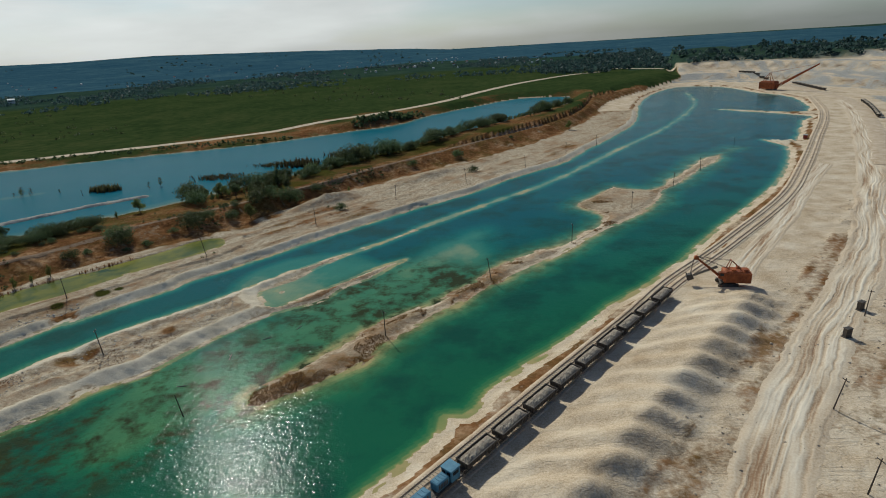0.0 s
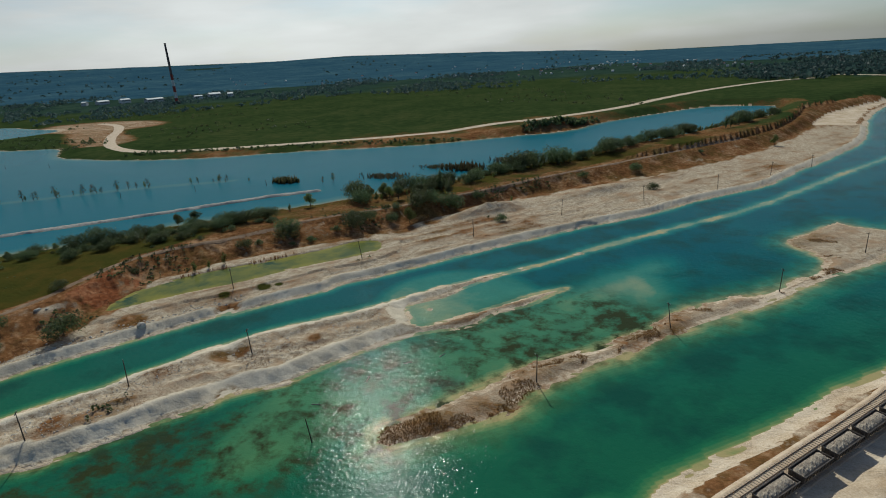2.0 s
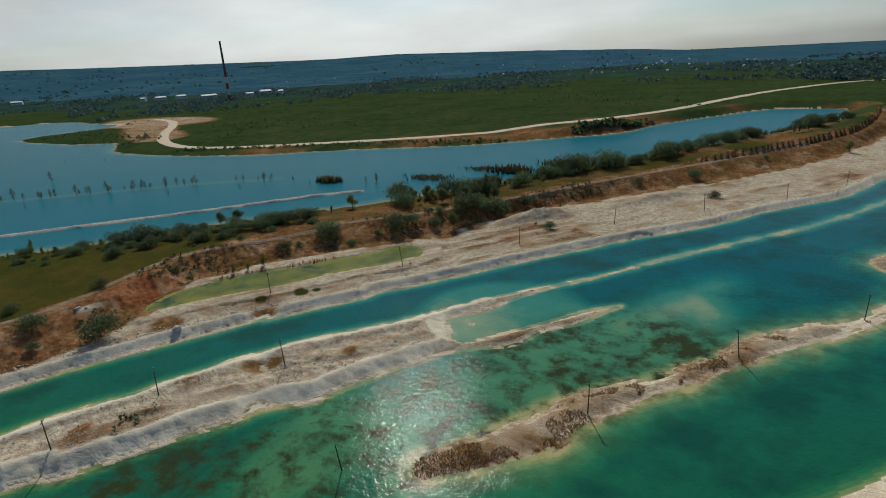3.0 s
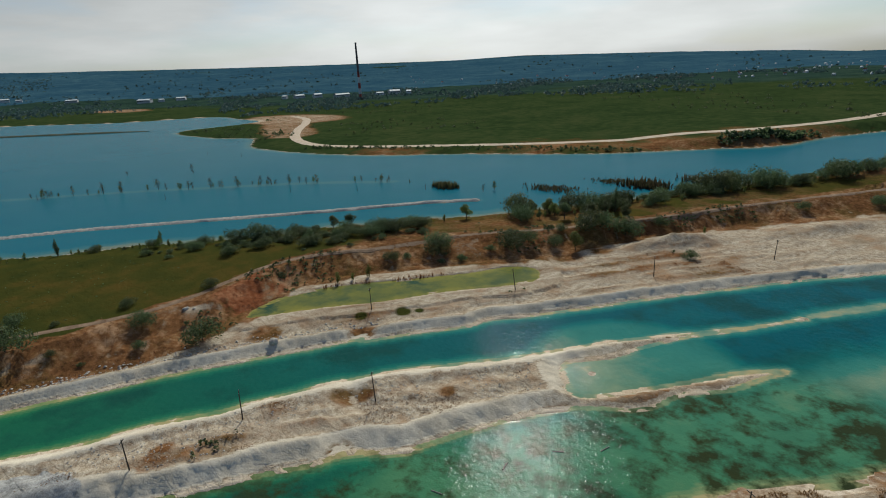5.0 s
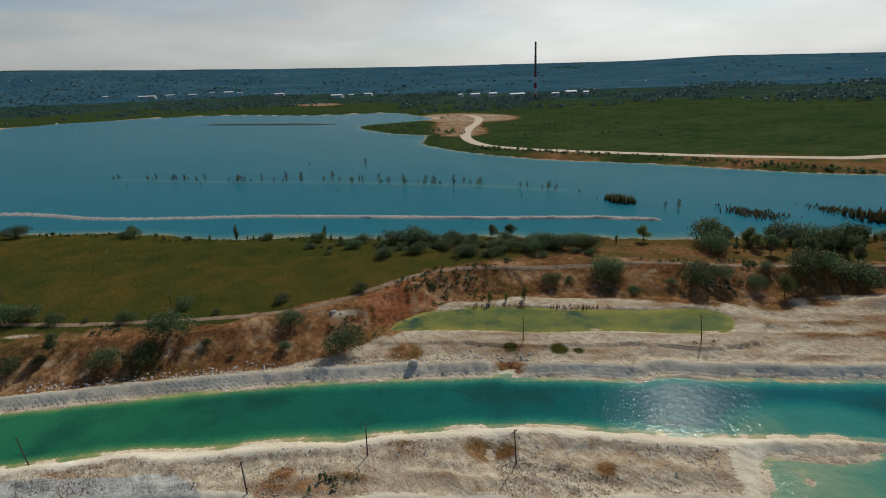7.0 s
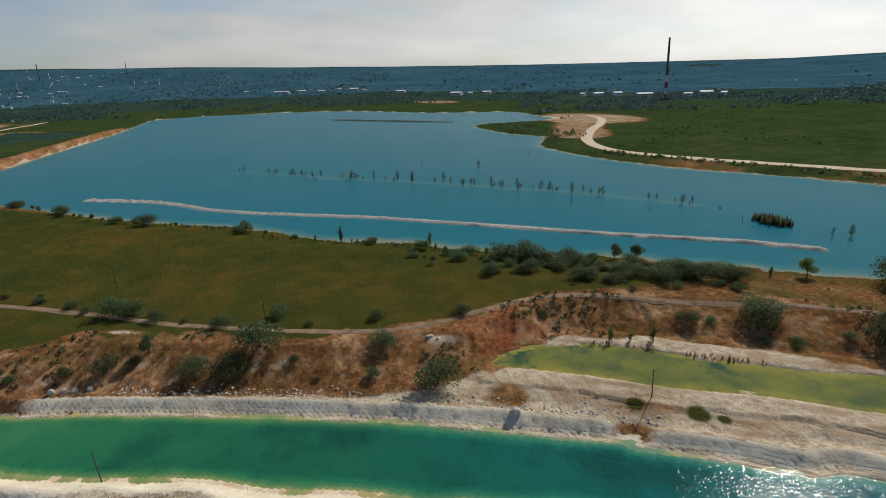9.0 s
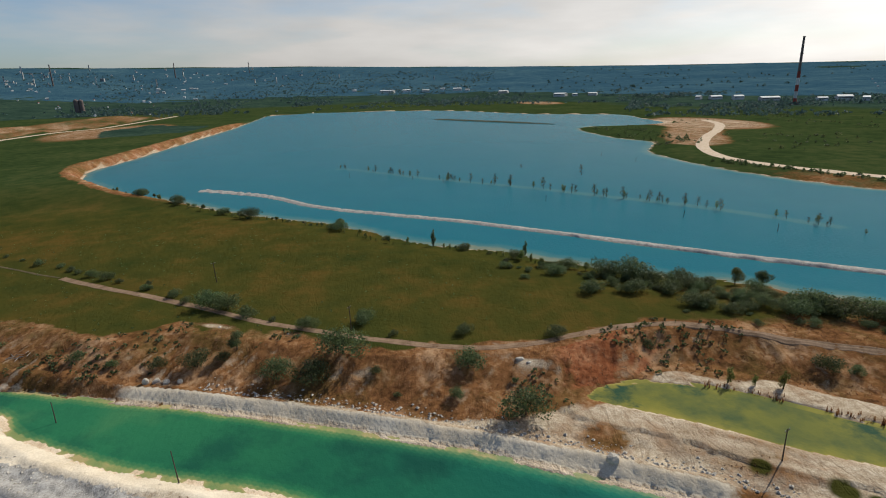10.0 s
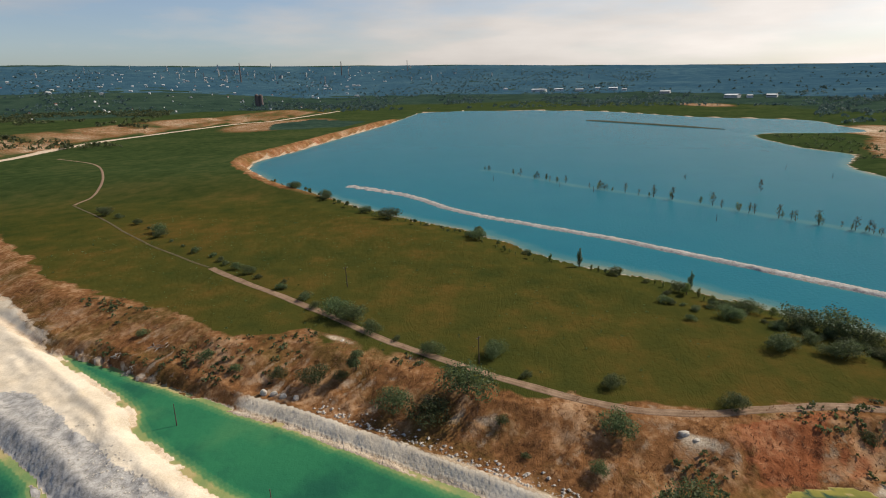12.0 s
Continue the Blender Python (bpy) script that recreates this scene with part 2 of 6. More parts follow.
def water_material(name, stops, weed_colour, wave, rough, mottle, gloss, growth, deep_growth, blue_stops=None):
    """Milky, coloured water: its body colour goes by its depth and its beds of weed, its top is a rippled mirror."""
    m, n, l, bs = shader(name, rough, 0.0, gloss)
    bs.inputs["IOR"].default_value = 1.33
    geo = n.new("ShaderNodeNewGeometry").outputs["Position"]
    at = n.new("ShaderNodeVertexColor")
    at.layer_name = "bed"
    sep = n.new("ShaderNodeSeparateColor")
    l.new(at.outputs["Color"], sep.inputs["Color"])
    wide, mid = noise_node(n, l, geo, 0.035, 5, 0.6), noise_node(n, l, geo, 0.16, 6, 0.65)
    d = math_node(n, l, "ADD", sep.outputs["Red"], math_node(n, l, "MULTIPLY", math_node(n, l, "SUBTRACT", wide, 0.5), mottle))
    col = ramp_node(n, l, d, stops)
    if blue_stops:
        col = mix_node(n, l, sep.outputs["Blue"], col, ramp_node(n, l, d, blue_stops))
    f = math_node(n, l, "ADD", math_node(n, l, "MULTIPLY", mid, 0.6), math_node(n, l, "MULTIPLY", wide, 0.4))
    patch = n.new("ShaderNodeMapRange")
    patch.inputs["From Min"].default_value, patch.inputs["From Max"].default_value = 0.46, 0.57
    l.new(f, patch.inputs["Value"])
    col = mix_node(n, l, math_node(n, l, "MULTIPLY", patch.outputs["Result"], sep.outputs["Green"]), col, weed_colour)
    # drifts of darker growth over the deeper bed
    drift = n.new("ShaderNodeMapRange")
    drift.inputs["From Min"].default_value, drift.inputs["From Max"].default_value = 0.47, 0.62
    l.new(noise_node(n, l, geo, 0.045, 7, 0.62), drift.inputs["Value"])
    col = mix_node(n, l, math_node(n, l, "MULTIPLY", math_node(n, l, "MULTIPLY", drift.outputs["Result"], sep.outputs["Red"]), growth), col, deep_growth)
    l.new(col, bs.inputs["Base Color"])
    w1, w2 = noise_node(n, l, geo, 0.55, 2.0, 0.5), noise_node(n, l, geo, 2.4, 1.0, 0.5)
    gust = noise_node(n, l, geo, 0.02, 3, 0.5)
    h = math_node(n, l, "MULTIPLY", math_node(n, l, "ADD", w1, math_node(n, l, "MULTIPLY", w2, 0.35)), math_node(n, l, "ADD", gust, 0.1))
    bump_node(n, l, h, wave, 0.5, bs)
    return m


M_GROUND = ground_material()
M_POOL = water_material("turquoise water", [(0.0, (0.40, 0.33, 0.15)), (0.06, (0.26, 0.29, 0.11)), (0.25, (0.090, 0.21, 0.082)), (0.6, (0.028, 0.155, 0.070)), (1.0, (0.017, 0.112, 0.060))],
                        (0.034, 0.044, 0.017), 0.44, 0.075, 0.6, 0.036, 0.65, (0.010, 0.052, 0.042),
                        [(0.0, (0.42, 0.36, 0.19)), (0.06, (0.22, 0.30, 0.20)), (0.25, (0.05, 0.21, 0.17)), (0.6, (0.014, 0.15, 0.145)), (1.0, (0.007, 0.092, 0.110))])
M_LAKE = water_material("blue lake water", [(0.0, (0.17, 0.21, 0.16)), (0.08, (0.06, 0.17, 0.18)), (0.35, (0.020, 0.14, 0.18)), (1.0, (0.004, 0.105, 0.170))],
                        (0.03, 0.05, 0.03), 0.5, 0.2, 0.3, 0.009, 0.12, (0.01, 0.07, 0.10))
M_POND = water_material("yellow pond water", [(0.0, (0.40, 0.31, 0.14)), (0.25, (0.29, 0.25, 0.06)), (0.6, (0.21, 0.20, 0.045)), (1.0, (0.125, 0.14, 0.04))],
                        (0.035, 0.075, 0.045), 0.2, 0.05, 0.9, 0.03, 0.8, (0.04, 0.08, 0.045))
M_ROAD = plain("rutted pale road", (0.44, 0.315, 0.20), (0.64, 0.52, 0.385), 0.25, 0.95, 0, 0.5, 0.1)
def haul_material():
    """Pale road dust between brown ruts, by the wear laid on the road."""
    m, n, l, bs = shader("rutted haul road", 0.95, 0.0, 0.15)
    at = n.new("ShaderNodeVertexColor")
    at.layer_name = "wear"
    geo = n.new("ShaderNodeNewGeometry").outputs["Position"]
    grit = noise_node(n, l, geo, 1.8, 5, 0.65)
    f = math_node(n, l, "ADD", at.outputs["Color"], math_node(n, l, "MULTIPLY", math_node(n, l, "SUBTRACT", grit, 0.5), 0.7))
    l.new(ramp_node(n, l, f, [(0.15, (0.33, 0.205, 0.12)), (0.5, (0.60, 0.47, 0.33)), (0.85, (0.76, 0.66, 0.52))]), bs.inputs["Base Color"])
    bump_node(n, l, grit, 0.6, 0.15, bs)
    return m


M_HAUL = haul_material()
M_TRACK = plain("brown dirt track", (0.15, 0.09, 0.05), (0.30, 0.20, 0.125), 0.3, 0.95, 0, 0.5, 0.1)
M_FAINT = plain("trodden meadow earth", (0.055, 0.048, 0.018), (0.12, 0.085, 0.04), 0.2, 0.95, 0, 0.4, 0.1)
M_BARK = plain("bark", (0.05, 0.035, 0.022), (0.12, 0.09, 0.06), 4, 0.9)
M_OLDWOOD = plain("weathered pole wood", (0.04, 0.032, 0.026), (0.11, 0.09, 0.07), 3, 0.9)
M_DRIFT = plain("bleached dead wood", (0.16, 0.14, 0.12), (0.34, 0.31, 0.27), 3, 0.9)
M_LEAF = leaves("dark bush leaves", (0.042, 0.062, 0.028), (0.095, 0.128, 0.052), (0.16, 0.19, 0.080))
M_POPLAR = leaves("light poplar leaves", (0.08, 0.11, 0.028), (0.15, 0.17, 0.04), (0.23, 0.22, 0.08))
# lighter, bluer leaf tones: distance haze put into the colour
M_HAZELEAF = leaves("haze-tinted far foliage", (0.040, 0.078, 0.074), (0.060, 0.105, 0.098), (0.09, 0.135, 0.12))
M_DRY = leaves("dry grass", (0.16, 0.075, 0.028), (0.27, 0.14, 0.055), (0.38, 0.25, 0.12))
M_REED = leaves("dark reeds", (0.05, 0.06, 0.028), (0.10, 0.09, 0.04), (0.18, 0.14, 0.065))
M_ROCK = plain("white chalk rock", (0.36, 0.31, 0.25), (0.60, 0.55, 0.47), 0.6, 0.95, 0, 0.7, 0.15)
M_SLEEPER = plain("dusty sleeper wood", (0.34, 0.26, 0.19), (0.54, 0.44, 0.33), 2, 0.95)
M_STEEL = plain("dark wagon steel", (0.05, 0.045, 0.042), (0.14, 0.115, 0.095), 0.7, 0.6, 0.3, 0.2, 0.02)
M_ORE = plain("grey marl load", (0.24, 0.19, 0.145), (0.50, 0.42, 0.325), 0.9, 0.95, 0, 0.9, 0.25)
M_BLUE = plain("faded blue loco paint", (0.05, 0.15, 0.24), (0.10, 0.26, 0.36), 0.6, 0.55, 0.0, 0.1, 0.01)
M_ORANGE = plain("rusty orange machine paint", (0.20, 0.05, 0.018), (0.46, 0.13, 0.04), 0.5, 0.65, 0.0, 0.2, 0.02)
M_RAIL = plain("rail steel", (0.10, 0.075, 0.06), (0.20, 0.16, 0.13), 1.5, 0.5, 0.6, 0.1, 0.01)
M_DUSTRAIL = plain("rail under chalk dust", (0.26, 0.195, 0.14), (0.44, 0.35, 0.26), 0.4, 0.85, 0.0, 0.1, 0.01)
M_GLASS = plain("dark cab glass", (0.012, 0.016, 0.02), (0.025, 0.03, 0.035), 1, 0.08, 0, 0.0, 0.01)
M_BRICK = plain("sooty chimney brick", (0.10, 0.085, 0.085), (0.18, 0.135, 0.12), 0.2, 0.9)
M_REDBAND = plain("red chimney paint", (0.22, 0.04, 0.03), (0.34, 0.07, 0.05), 0.2, 0.8)
M_WHITE = plain("white panel", (0.60, 0.60, 0.58), (0.80, 0.80, 0.78), 0.15, 0.7, 0, 0.1, 0.02, True)
M_PLASTER = plain("grey plaster wall", (0.44, 0.44, 0.43), (0.66, 0.65, 0.62), 0.2, 0.9, 0, 0.1, 0.02, True)
M_ROOF = plain("sheet roof", (0.16, 0.15, 0.15), (0.62, 0.62, 0.62), 0.05, 0.6, 0, 0.1, 0.02, True)
M_REDROOF = plain("red tile roof", (0.20, 0.06, 0.04), (0.32, 0.12, 0.08), 0.3, 0.8, 0, 0.1, 0.02, True)

# ---------------------------------------------------------------- plan: shores and lines, in metres
POOL_Z, LAKE_Z, POND_Z = 0.0, 5.4, 2.3
UPPER_SHORE = [(160, 680), (133, 571), (100, 495), (68, 437), (47, 395), (25, 370), (6, 349), (-11, 324), (-27, 307), (-49, 284), (-69, 261), (-86, 241),
               (-101, 222), (-114, 206), (-125, 195), (-127, 187), (-137, 176), (-146, 163), (-149, 159), (-153, 157), (-167, 135), (-182, 111), (-196, 84),
               (-210, 56), (-220, 34), (-226, 18), (-237, -7), (-244, -24), (-253, -43), (-262, -70)]
RIGHT_SHORE = [(-300, -160), (-170, -140), (-90, -10), (-26, 84), (-20, 92), (-13, 103), (-12, 110), (-6, 111), (-1, 120), (8, 132), (20, 145), (37, 167), (49, 180),
               (69, 204), (92, 236), (119, 271), (149, 311), (180, 363), (203, 416), (200, 446), (219, 437), (265, 525), (283, 553), (233, 620), (240, 624), (297, 582),
               (337, 703), (324, 762), (316, 854), (264, 890), (200, 794)]
RIDGE = [(-40, 252), (-49, 240), (-66, 222), (-84, 203), (-100, 182), (-116, 164), (-132, 145), (-144, 125), (-151, 111), (-161, 95), (-169, 78), (-179, 63),
         (-192, 34), (-206, 10), (-217, -5), (-227, -14), (-244, -40), (-262, -66), (-340, -180), (-300, -200), (-206, -33), (-192, -11), (-168, 32), (-143, 74), (-135, 81),
         (-122, 101), (-114, 112), (-111, 119), (-101, 127), (-96, 136), (-89, 149), (-82, 160), (-73, 168), (-62, 175), (-57, 187), (-48, 195), (-43, 205), (-38, 214),
         (-48, 206), (-58, 193), (-67, 182), (-75, 173), (-81, 172), (-87, 178), (-89, 184), (-84, 190), (-80, 195), (-73, 208), (-66, 219), (-54, 233)]
ISLAND = [(160, 395), (98, 306), (68, 267), (46, 243), (28, 219), (11, 199), (-6, 181), (-15, 168), (-22, 160), (-31, 148), (-37, 135), (-43, 127), (-53, 118), (-62, 112),
          (-66, 118), (-59, 126), (-50, 141), (-42, 151), (-33, 162), (-19, 175), (-10, 187), (0, 202), (12, 217), (26, 226), (41, 244), (52, 264), (48, 274), (38, 290),
          (64, 330), (82, 318), (106, 350), (130, 385), (162, 420), (177, 418)]
SHOAL = [(-39, 254), (-7, 293), (34, 341), (94, 438), (151, 528), (223, 680), (251, 805)]
POND = [(-196, 146), (-199, 160), (-195, 173), (-183, 189), (-169, 204), (-153, 222), (-144, 236), (-134, 240), (-128, 230), (-135, 219), (-149, 204), (-164, 183), (-179, 166), (-191, 150)]
FOOT = [(136, 735), (85, 581), (38, 485), (-29, 401), (-85, 340), (-118, 300), (-144, 249), (-160, 237), (-176, 214), (-192, 196), (-205, 176), (-200, 164), (-196, 143),
        (-195, 128), (-194, 115), (-204, 93), (-212, 74), (-219, 53), (-225, 34), (-230, 18), (-240, -26), (-248, -50), (-263, -83), (-310, -165), (-430, -340)]
CREST = [(120, 740), (89, 615), (40, 519), (-31, 429), (-89, 356), (-123, 306), (-155, 268), (-190, 235), (-208, 206), (-218, 185), (-216, 162), (-210, 141),
         (-213, 130), (-217, 105), (-226, 80), (-236, 61), (-248, 41), (-255, 25), (-251, 8), (-270, -24), (-282, -54), (-303, -100), (-356, -166), (-470, -330)]
LAKE = [(-543, -85), (-500, -36), (-456, 5), (-424, 40), (-391, 81), (-346, 116), (-321, 152), (-299, 173), (-280, 194), (-263, 214), (-252, 235), (-233, 250), (-220, 266),
        (-205, 279), (-186, 304), (-160, 335), (-118, 396), (-84, 444), (-43, 503), (9, 577), (79, 701), (95, 783), (87, 790), (27, 796), (-18, 746), (-82, 657), (-110, 589),
        (-151, 559), (-207, 517), (-252, 492), (-342, 459), (-418, 420), (-486, 405), (-553, 400), (-617, 408), (-697, 459), (-759, 442), (-920, 462), (-918, 567)]
LAKE_END = [(-940, 626), (-1025, 640), (-1179, 659), (-1306, 520), (-1612, 367), (-1750, 79), (-1700, -90), (-1483, -108), (-1249, -118), (-932, -146), (-785, -158), (-702, -170), (-640, -152), (-598, -124)]
SPIT = [(-540, -25), (-497, 30), (-443, 72), (-383, 148), (-376, 156), (-320, 215), (-279, 257), (-246, 295), (-221, 316)]
FAR_SPIT = [(-1262, 289), (-1005, 456)]
LAKE_ROW = [(-620, 85), (-589, 112), (-531, 158), (-481, 208), (-425, 255), (-368, 301), (-310, 335)]
TRAIN0, TRAIN_U, TRAIN_V = np.array((-3.1, 93.5)), np.array((0.605, 0.796)), np.array((0.796, -0.605))


# ---------------------------------------------------------------- land: one height function
def rounded(points, closed=True, steps=4):
    """A smooth curve through points (Catmull-Rom)."""
    p = np.array(points, float)
    q = np.vstack([p[-1:], p, p[:2]]) if closed else np.vstack([2 * p[:1] - p[1:2], p, 2 * p[-1:] - p[-2:-1]])
    t = np.linspace(0, 1, steps, endpoint=False)[:, None]
    out = []
    for k in range(len(q) - 3):
        a, b, c, d = q[k:k + 4]
        out.append(0.5 * (2 * b + (c - a) * t + (2 * a - 5 * b + 4 * c - d) * t * t + (3 * b - a - 3 * c + d) * t ** 3))
    return np.vstack(out + ([] if closed else [p[-1:]]))


def distance(x, y, line, closed, reach=1e9):
    """Distance from each point to a line; with closed, negative outside it. Points far beyond reach of its box keep a bound."""
    lo, hi = line.min(0) - reach, line.max(0) + reach
    near = (x > lo[0]) & (x < hi[0]) & (y > lo[1]) & (y < hi[1])
    px, py = x[near], y[near]
    best = np.full(px.shape, 1e18)
    odd = np.zeros(px.shape, bool)
    ends = np.roll(line, -1, 0) if closed else line[1:]
    for (ax, ay), (bx, by) in zip(line, ends):
        dx, dy = bx - ax, by - ay
        k = np.clip(((px - ax) * dx + (py - ay) * dy) / (dx * dx + dy * dy + 1e-9), 0, 1)
        best = np.minimum(best, (px - ax - k * dx) ** 2 + (py - ay - k * dy) ** 2)
        if closed and ay != by:
            odd ^= ((ay > py) != (by > py)) & (px < (bx - ax) * (py - ay) / (by - ay) + ax)
    d = np.sqrt(best)
    full = np.full(x.shape, -reach if closed else reach)
    full[near] = np.where(odd, d, -d) if closed else d
    return full


def step(a, b, v):
    t = np.clip((v - a) / (b - a), 0, 1)
    return t * t * (3 - 2 * t)


def lattice(x, y, size, seed):
    """Smooth value noise, -1 to 1."""
    u, v = x / size, y / size
    i, j = np.floor(u).astype(np.int64), np.floor(v).astype(np.int64)
    f, g = u - i, v - j
    f, g = f * f * (3 - 2 * f), g * g * (3 - 2 * g)

    def corner(a, b):
        k = (a * 374761393 + b * 668265263 + seed * 974711) & 0x7FFFFFFF
        k = ((k ^ (k >> 13)) * 1274126177) & 0x7FFFFFFF
        return ((k ^ (k >> 16)) & 0xFFFF) / 32767.5 - 1
    return (corner(i, j) * (1 - f) + corner(i + 1, j) * f) * (1 - g) + (corner(i, j + 1) * (1 - f) + corner(i + 1, j + 1) * f) * g


def fractal(x, y, size, seed, octaves=4):
    return sum(lattice(x, y, size / 2 ** k, seed + k) / 2 ** k for k in range(octaves)) / 1.6


C_BASIN = rounded(UPPER_SHORE + RIGHT_SHORE, True, 3)
C_RIDGE, C_ISLAND, C_POND = (rounded(c, True, 3) for c in (RIDGE, ISLAND, POND))
C_LAKE = rounded(LAKE + LAKE_END, True, 3)
UPLAND_BACK = [(-700, -800), (-1500, -2500), (-3000, -5200), (-5200, -5200), (-5200, 5200), (1200, 5200), (300, 1000)]
C_FOOT = np.vstack([rounded(FOOT, False, 3), UPLAND_BACK])
C_CREST = np.vstack([rounded(CREST, False, 3), UPLAND_BACK])
C_SHOAL, C_SPIT, C_ROW = (rounded(c, False, 4) for c in (SHOAL, SPIT, LAKE_ROW))
SKY_AZ = np.array([-180, -60, -28, 5, 9, 20, 32, 39, 59, 69, 77, 92, 103, 128, 150, 180])
SKY_EL = np.array([-0.9, -0.9, -0.95, -0.75, -0.45, 0.0, 0.36, 0.25, 0.62, 0.85, 1.05, 1.5, 1.6, 1.95, 1.5, -0.9])


def far_rise(r, az):
    """Height of the far land, which climbs to the skyline, and how far up it is, 0 to 1."""
    r0 = np.interp(az, [-180, -60, 0, 55, 75, 105, 118, 180], [600, 900, 1000, 950, 1800, 1850, 1050, 700])
    top = 84 + 4500 * np.tan(np.radians(np.interp(az, SKY_AZ, SKY_EL)))
    u = np.clip((r - r0) / (4500 - r0), 0, 1.06)
    return top * u ** 1.8, u


def land(x, y):
    """Height of the ground and its zones at arrays of places."""
    r, az = np.hypot(x, y), np.degrees(np.arctan2(-x, y))
    n1, n2, n3 = fractal(x, y, 40, 11), fractal(x, y, 9, 23), fractal(x, y, 3.2, 37, 2)
    wob = 1.1 * n2 + 0.3 * n3
    lengthwise, sideways = x * 0.61 + y * 0.79, x * 0.79 - y * 0.61
    streak = 0.6 * lattice(lengthwise / 7, sideways, 4.5, 51) + 0.5 * lattice(lengthwise / 5, sideways, 2.0, 52)
    basin = distance(x, y, C_BASIN, True, 500) + wob
    ridge = distance(x, y, C_RIDGE, True, 60) + wob
    isle = distance(x, y, C_ISLAND, True, 60) + wob * 1.6
    isle = isle - step(268, 312, y) * (5.0 + 7.0 * n1 + 3.0 * n2)
    pond = distance(x, y, C_POND, True, 60) + 0.6 * wob
    lake = distance(x, y, C_LAKE, True, 900) + 2.0 * wob
    foot, crest = distance(x, y, C_FOOT, True) + 1.2 * n2, distance(x, y, C_CREST, True) + 2.0 * n2 + 1.5 * n1
    upland = foot > 0
    near = step(520, 400, r)
    far, u = far_rise(r, az)
    hills = fractal(x, y, 420, 5)
    # chalk shelf with worn tracks along the shore, mounds, clay slope, grassy plateau
    q = -basin
    lip = q + 0.45 * n3
    shelf = 2.45 * np.clip(lip / 4.1, -0.2, 1) - 0.75 * step(4.3, 7.5, lip) + (0.35 * n2 + 0.3 * n3) * step(6, 10, q) + 0.32 * step(8, 16, q) + 0.42 * streak * step(6, 9, q) * near
    shelf = shelf + 4.2 * np.exp(-(((x + 98) * 0.62 + (y - 302) * 0.78) / 22) ** 2 - (((x + 98) * 0.78 - (y - 302) * 0.62) / 6) ** 2) * (1 + 0.4 * n2)
    shelf = shelf + 2.4 * np.exp(-(((x + 45) * 0.62 + (y - 360) * 0.78) / 30) ** 2 - (((x + 45) * 0.78 - (y - 360) * 0.62) / 7) ** 2) * (1 + 0.4 * n2)
    t = np.clip(foot / (np.abs(foot) + np.abs(crest) + 1e-6), 0, 1)
    t = np.where(crest > 0, 1, np.where(upland, t, 0))
    gully = 1 - np.abs(lattice(lengthwise + 1.5 * n2, sideways / 6, 3.4, 91) + 0.45 * lattice(lengthwise, sideways / 4, 1.5, 92))
    rills = (0.75 * step(0.35, 1.0, gully) + 0.35 * np.abs(n2)) * near
    slope_mask = step(0, 0.2, t) * (1 - step(0.7, 1, t))
    plateau = 7.8 + 0.5 * n1 + 0.12 * n2 + 0.06 * n3
    upper = shelf + (plateau - shelf) * t - rills * slope_mask
    upper = np.where(upland, upper, shelf)
    # lake: low near bank, high road-side bank, a clay cliff at its near end
    shore = -lake
    far_side = step(0, 120, (x + 186) * 0.62 + (y - 304) * 0.78 - 130)
    end_cliff = step(-440, -560, x) * step(60, -20, y - 0.12 * (x + 560)) * step(-1500, -1200, x)
    high = np.maximum(np.maximum(plateau, LAKE_Z + 6.5 * far_side), LAKE_Z + 7.5 * end_cliff)
    bank = LAKE_Z + (6.5 * far_side) * step(0, 26, shore) + 1.2 * (1 - far_side) * step(0, 12, shore) + 6.3 * end_cliff * step(0, 9, shore + 2 * n2)
    wide_bank = bank + (high - bank) * step(8, 30, shore)
    wide_bank = np.where(upland & (crest > 6), wide_bank, upper)
    h = np.where(lake > 0, LAKE_Z - 3.0 * step(0, 26, lake), np.where(lake > -60, wide_bank, np.where(upland & (r > 300), np.maximum(upper, high * step(0, 20, crest)), upper)))
    for c, wdt, up in ((C_SPIT, 2.8, 0.85),):
        d = distance(x, y, c, False, 60) + wob
        taper = 1 + 0.9 * np.exp(-((x + 530) ** 2 + (y + 10) ** 2) / 3000.0)
        h = np.where(d < wdt * 2.5, np.maximum(h, LAKE_Z - 1.2 + (up * taper + 1.2 + 0.5 * n2 + 0.3 * n3) * step(wdt * 1.7, wdt * 0.3, d)), h)
    d_row = distance(x, y, C_ROW, False, 60)
    h = np.where(lake > 0, np.maximum(h, LAKE_Z - 1.4 + 0.95 * step(14, 2, 1.8 * d_row + 2 * n2)), h)
    # quarry floor on the other shore, with the long spoil heap beside the rails
    quarry = 1.1 * step(0, 5, q) + 0.5 * step(5, 11, q) + (0.35 * n1 + 0.25 * n2 + 0.16 * n3) * step(16, 24, q)
    s = (x - TRAIN0[0]) * TRAIN_U[0] + (y - TRAIN0[1]) * TRAIN_U[1]
    p = (x - TRAIN0[0]) * TRAIN_V[0] + (y - TRAIN0[1]) * TRAIN_V[1]
    heap_on = step(126, 100, s + 2 * n2) * step(-140, -100, s)
    phase = s - 0.62 * p + 4.5 * n1 + 1.2 * lattice(s, p, 14, 61)
    spur = np.cos(phase * 2 * np.pi / 9.4)
    lean = p - 0.9 * spur - 0.8 * n2 - 1.0 * n1
    across = np.clip((lean - 4.0) / 18.0, 0, 1) ** 1.1 * (1 - step(20.5, 33.0, lean))
    heap = (4.3 * across + (0.60 + 0.25 * n1) * spur * step(4, 11, p) * step(27, 20, p)) * heap_on
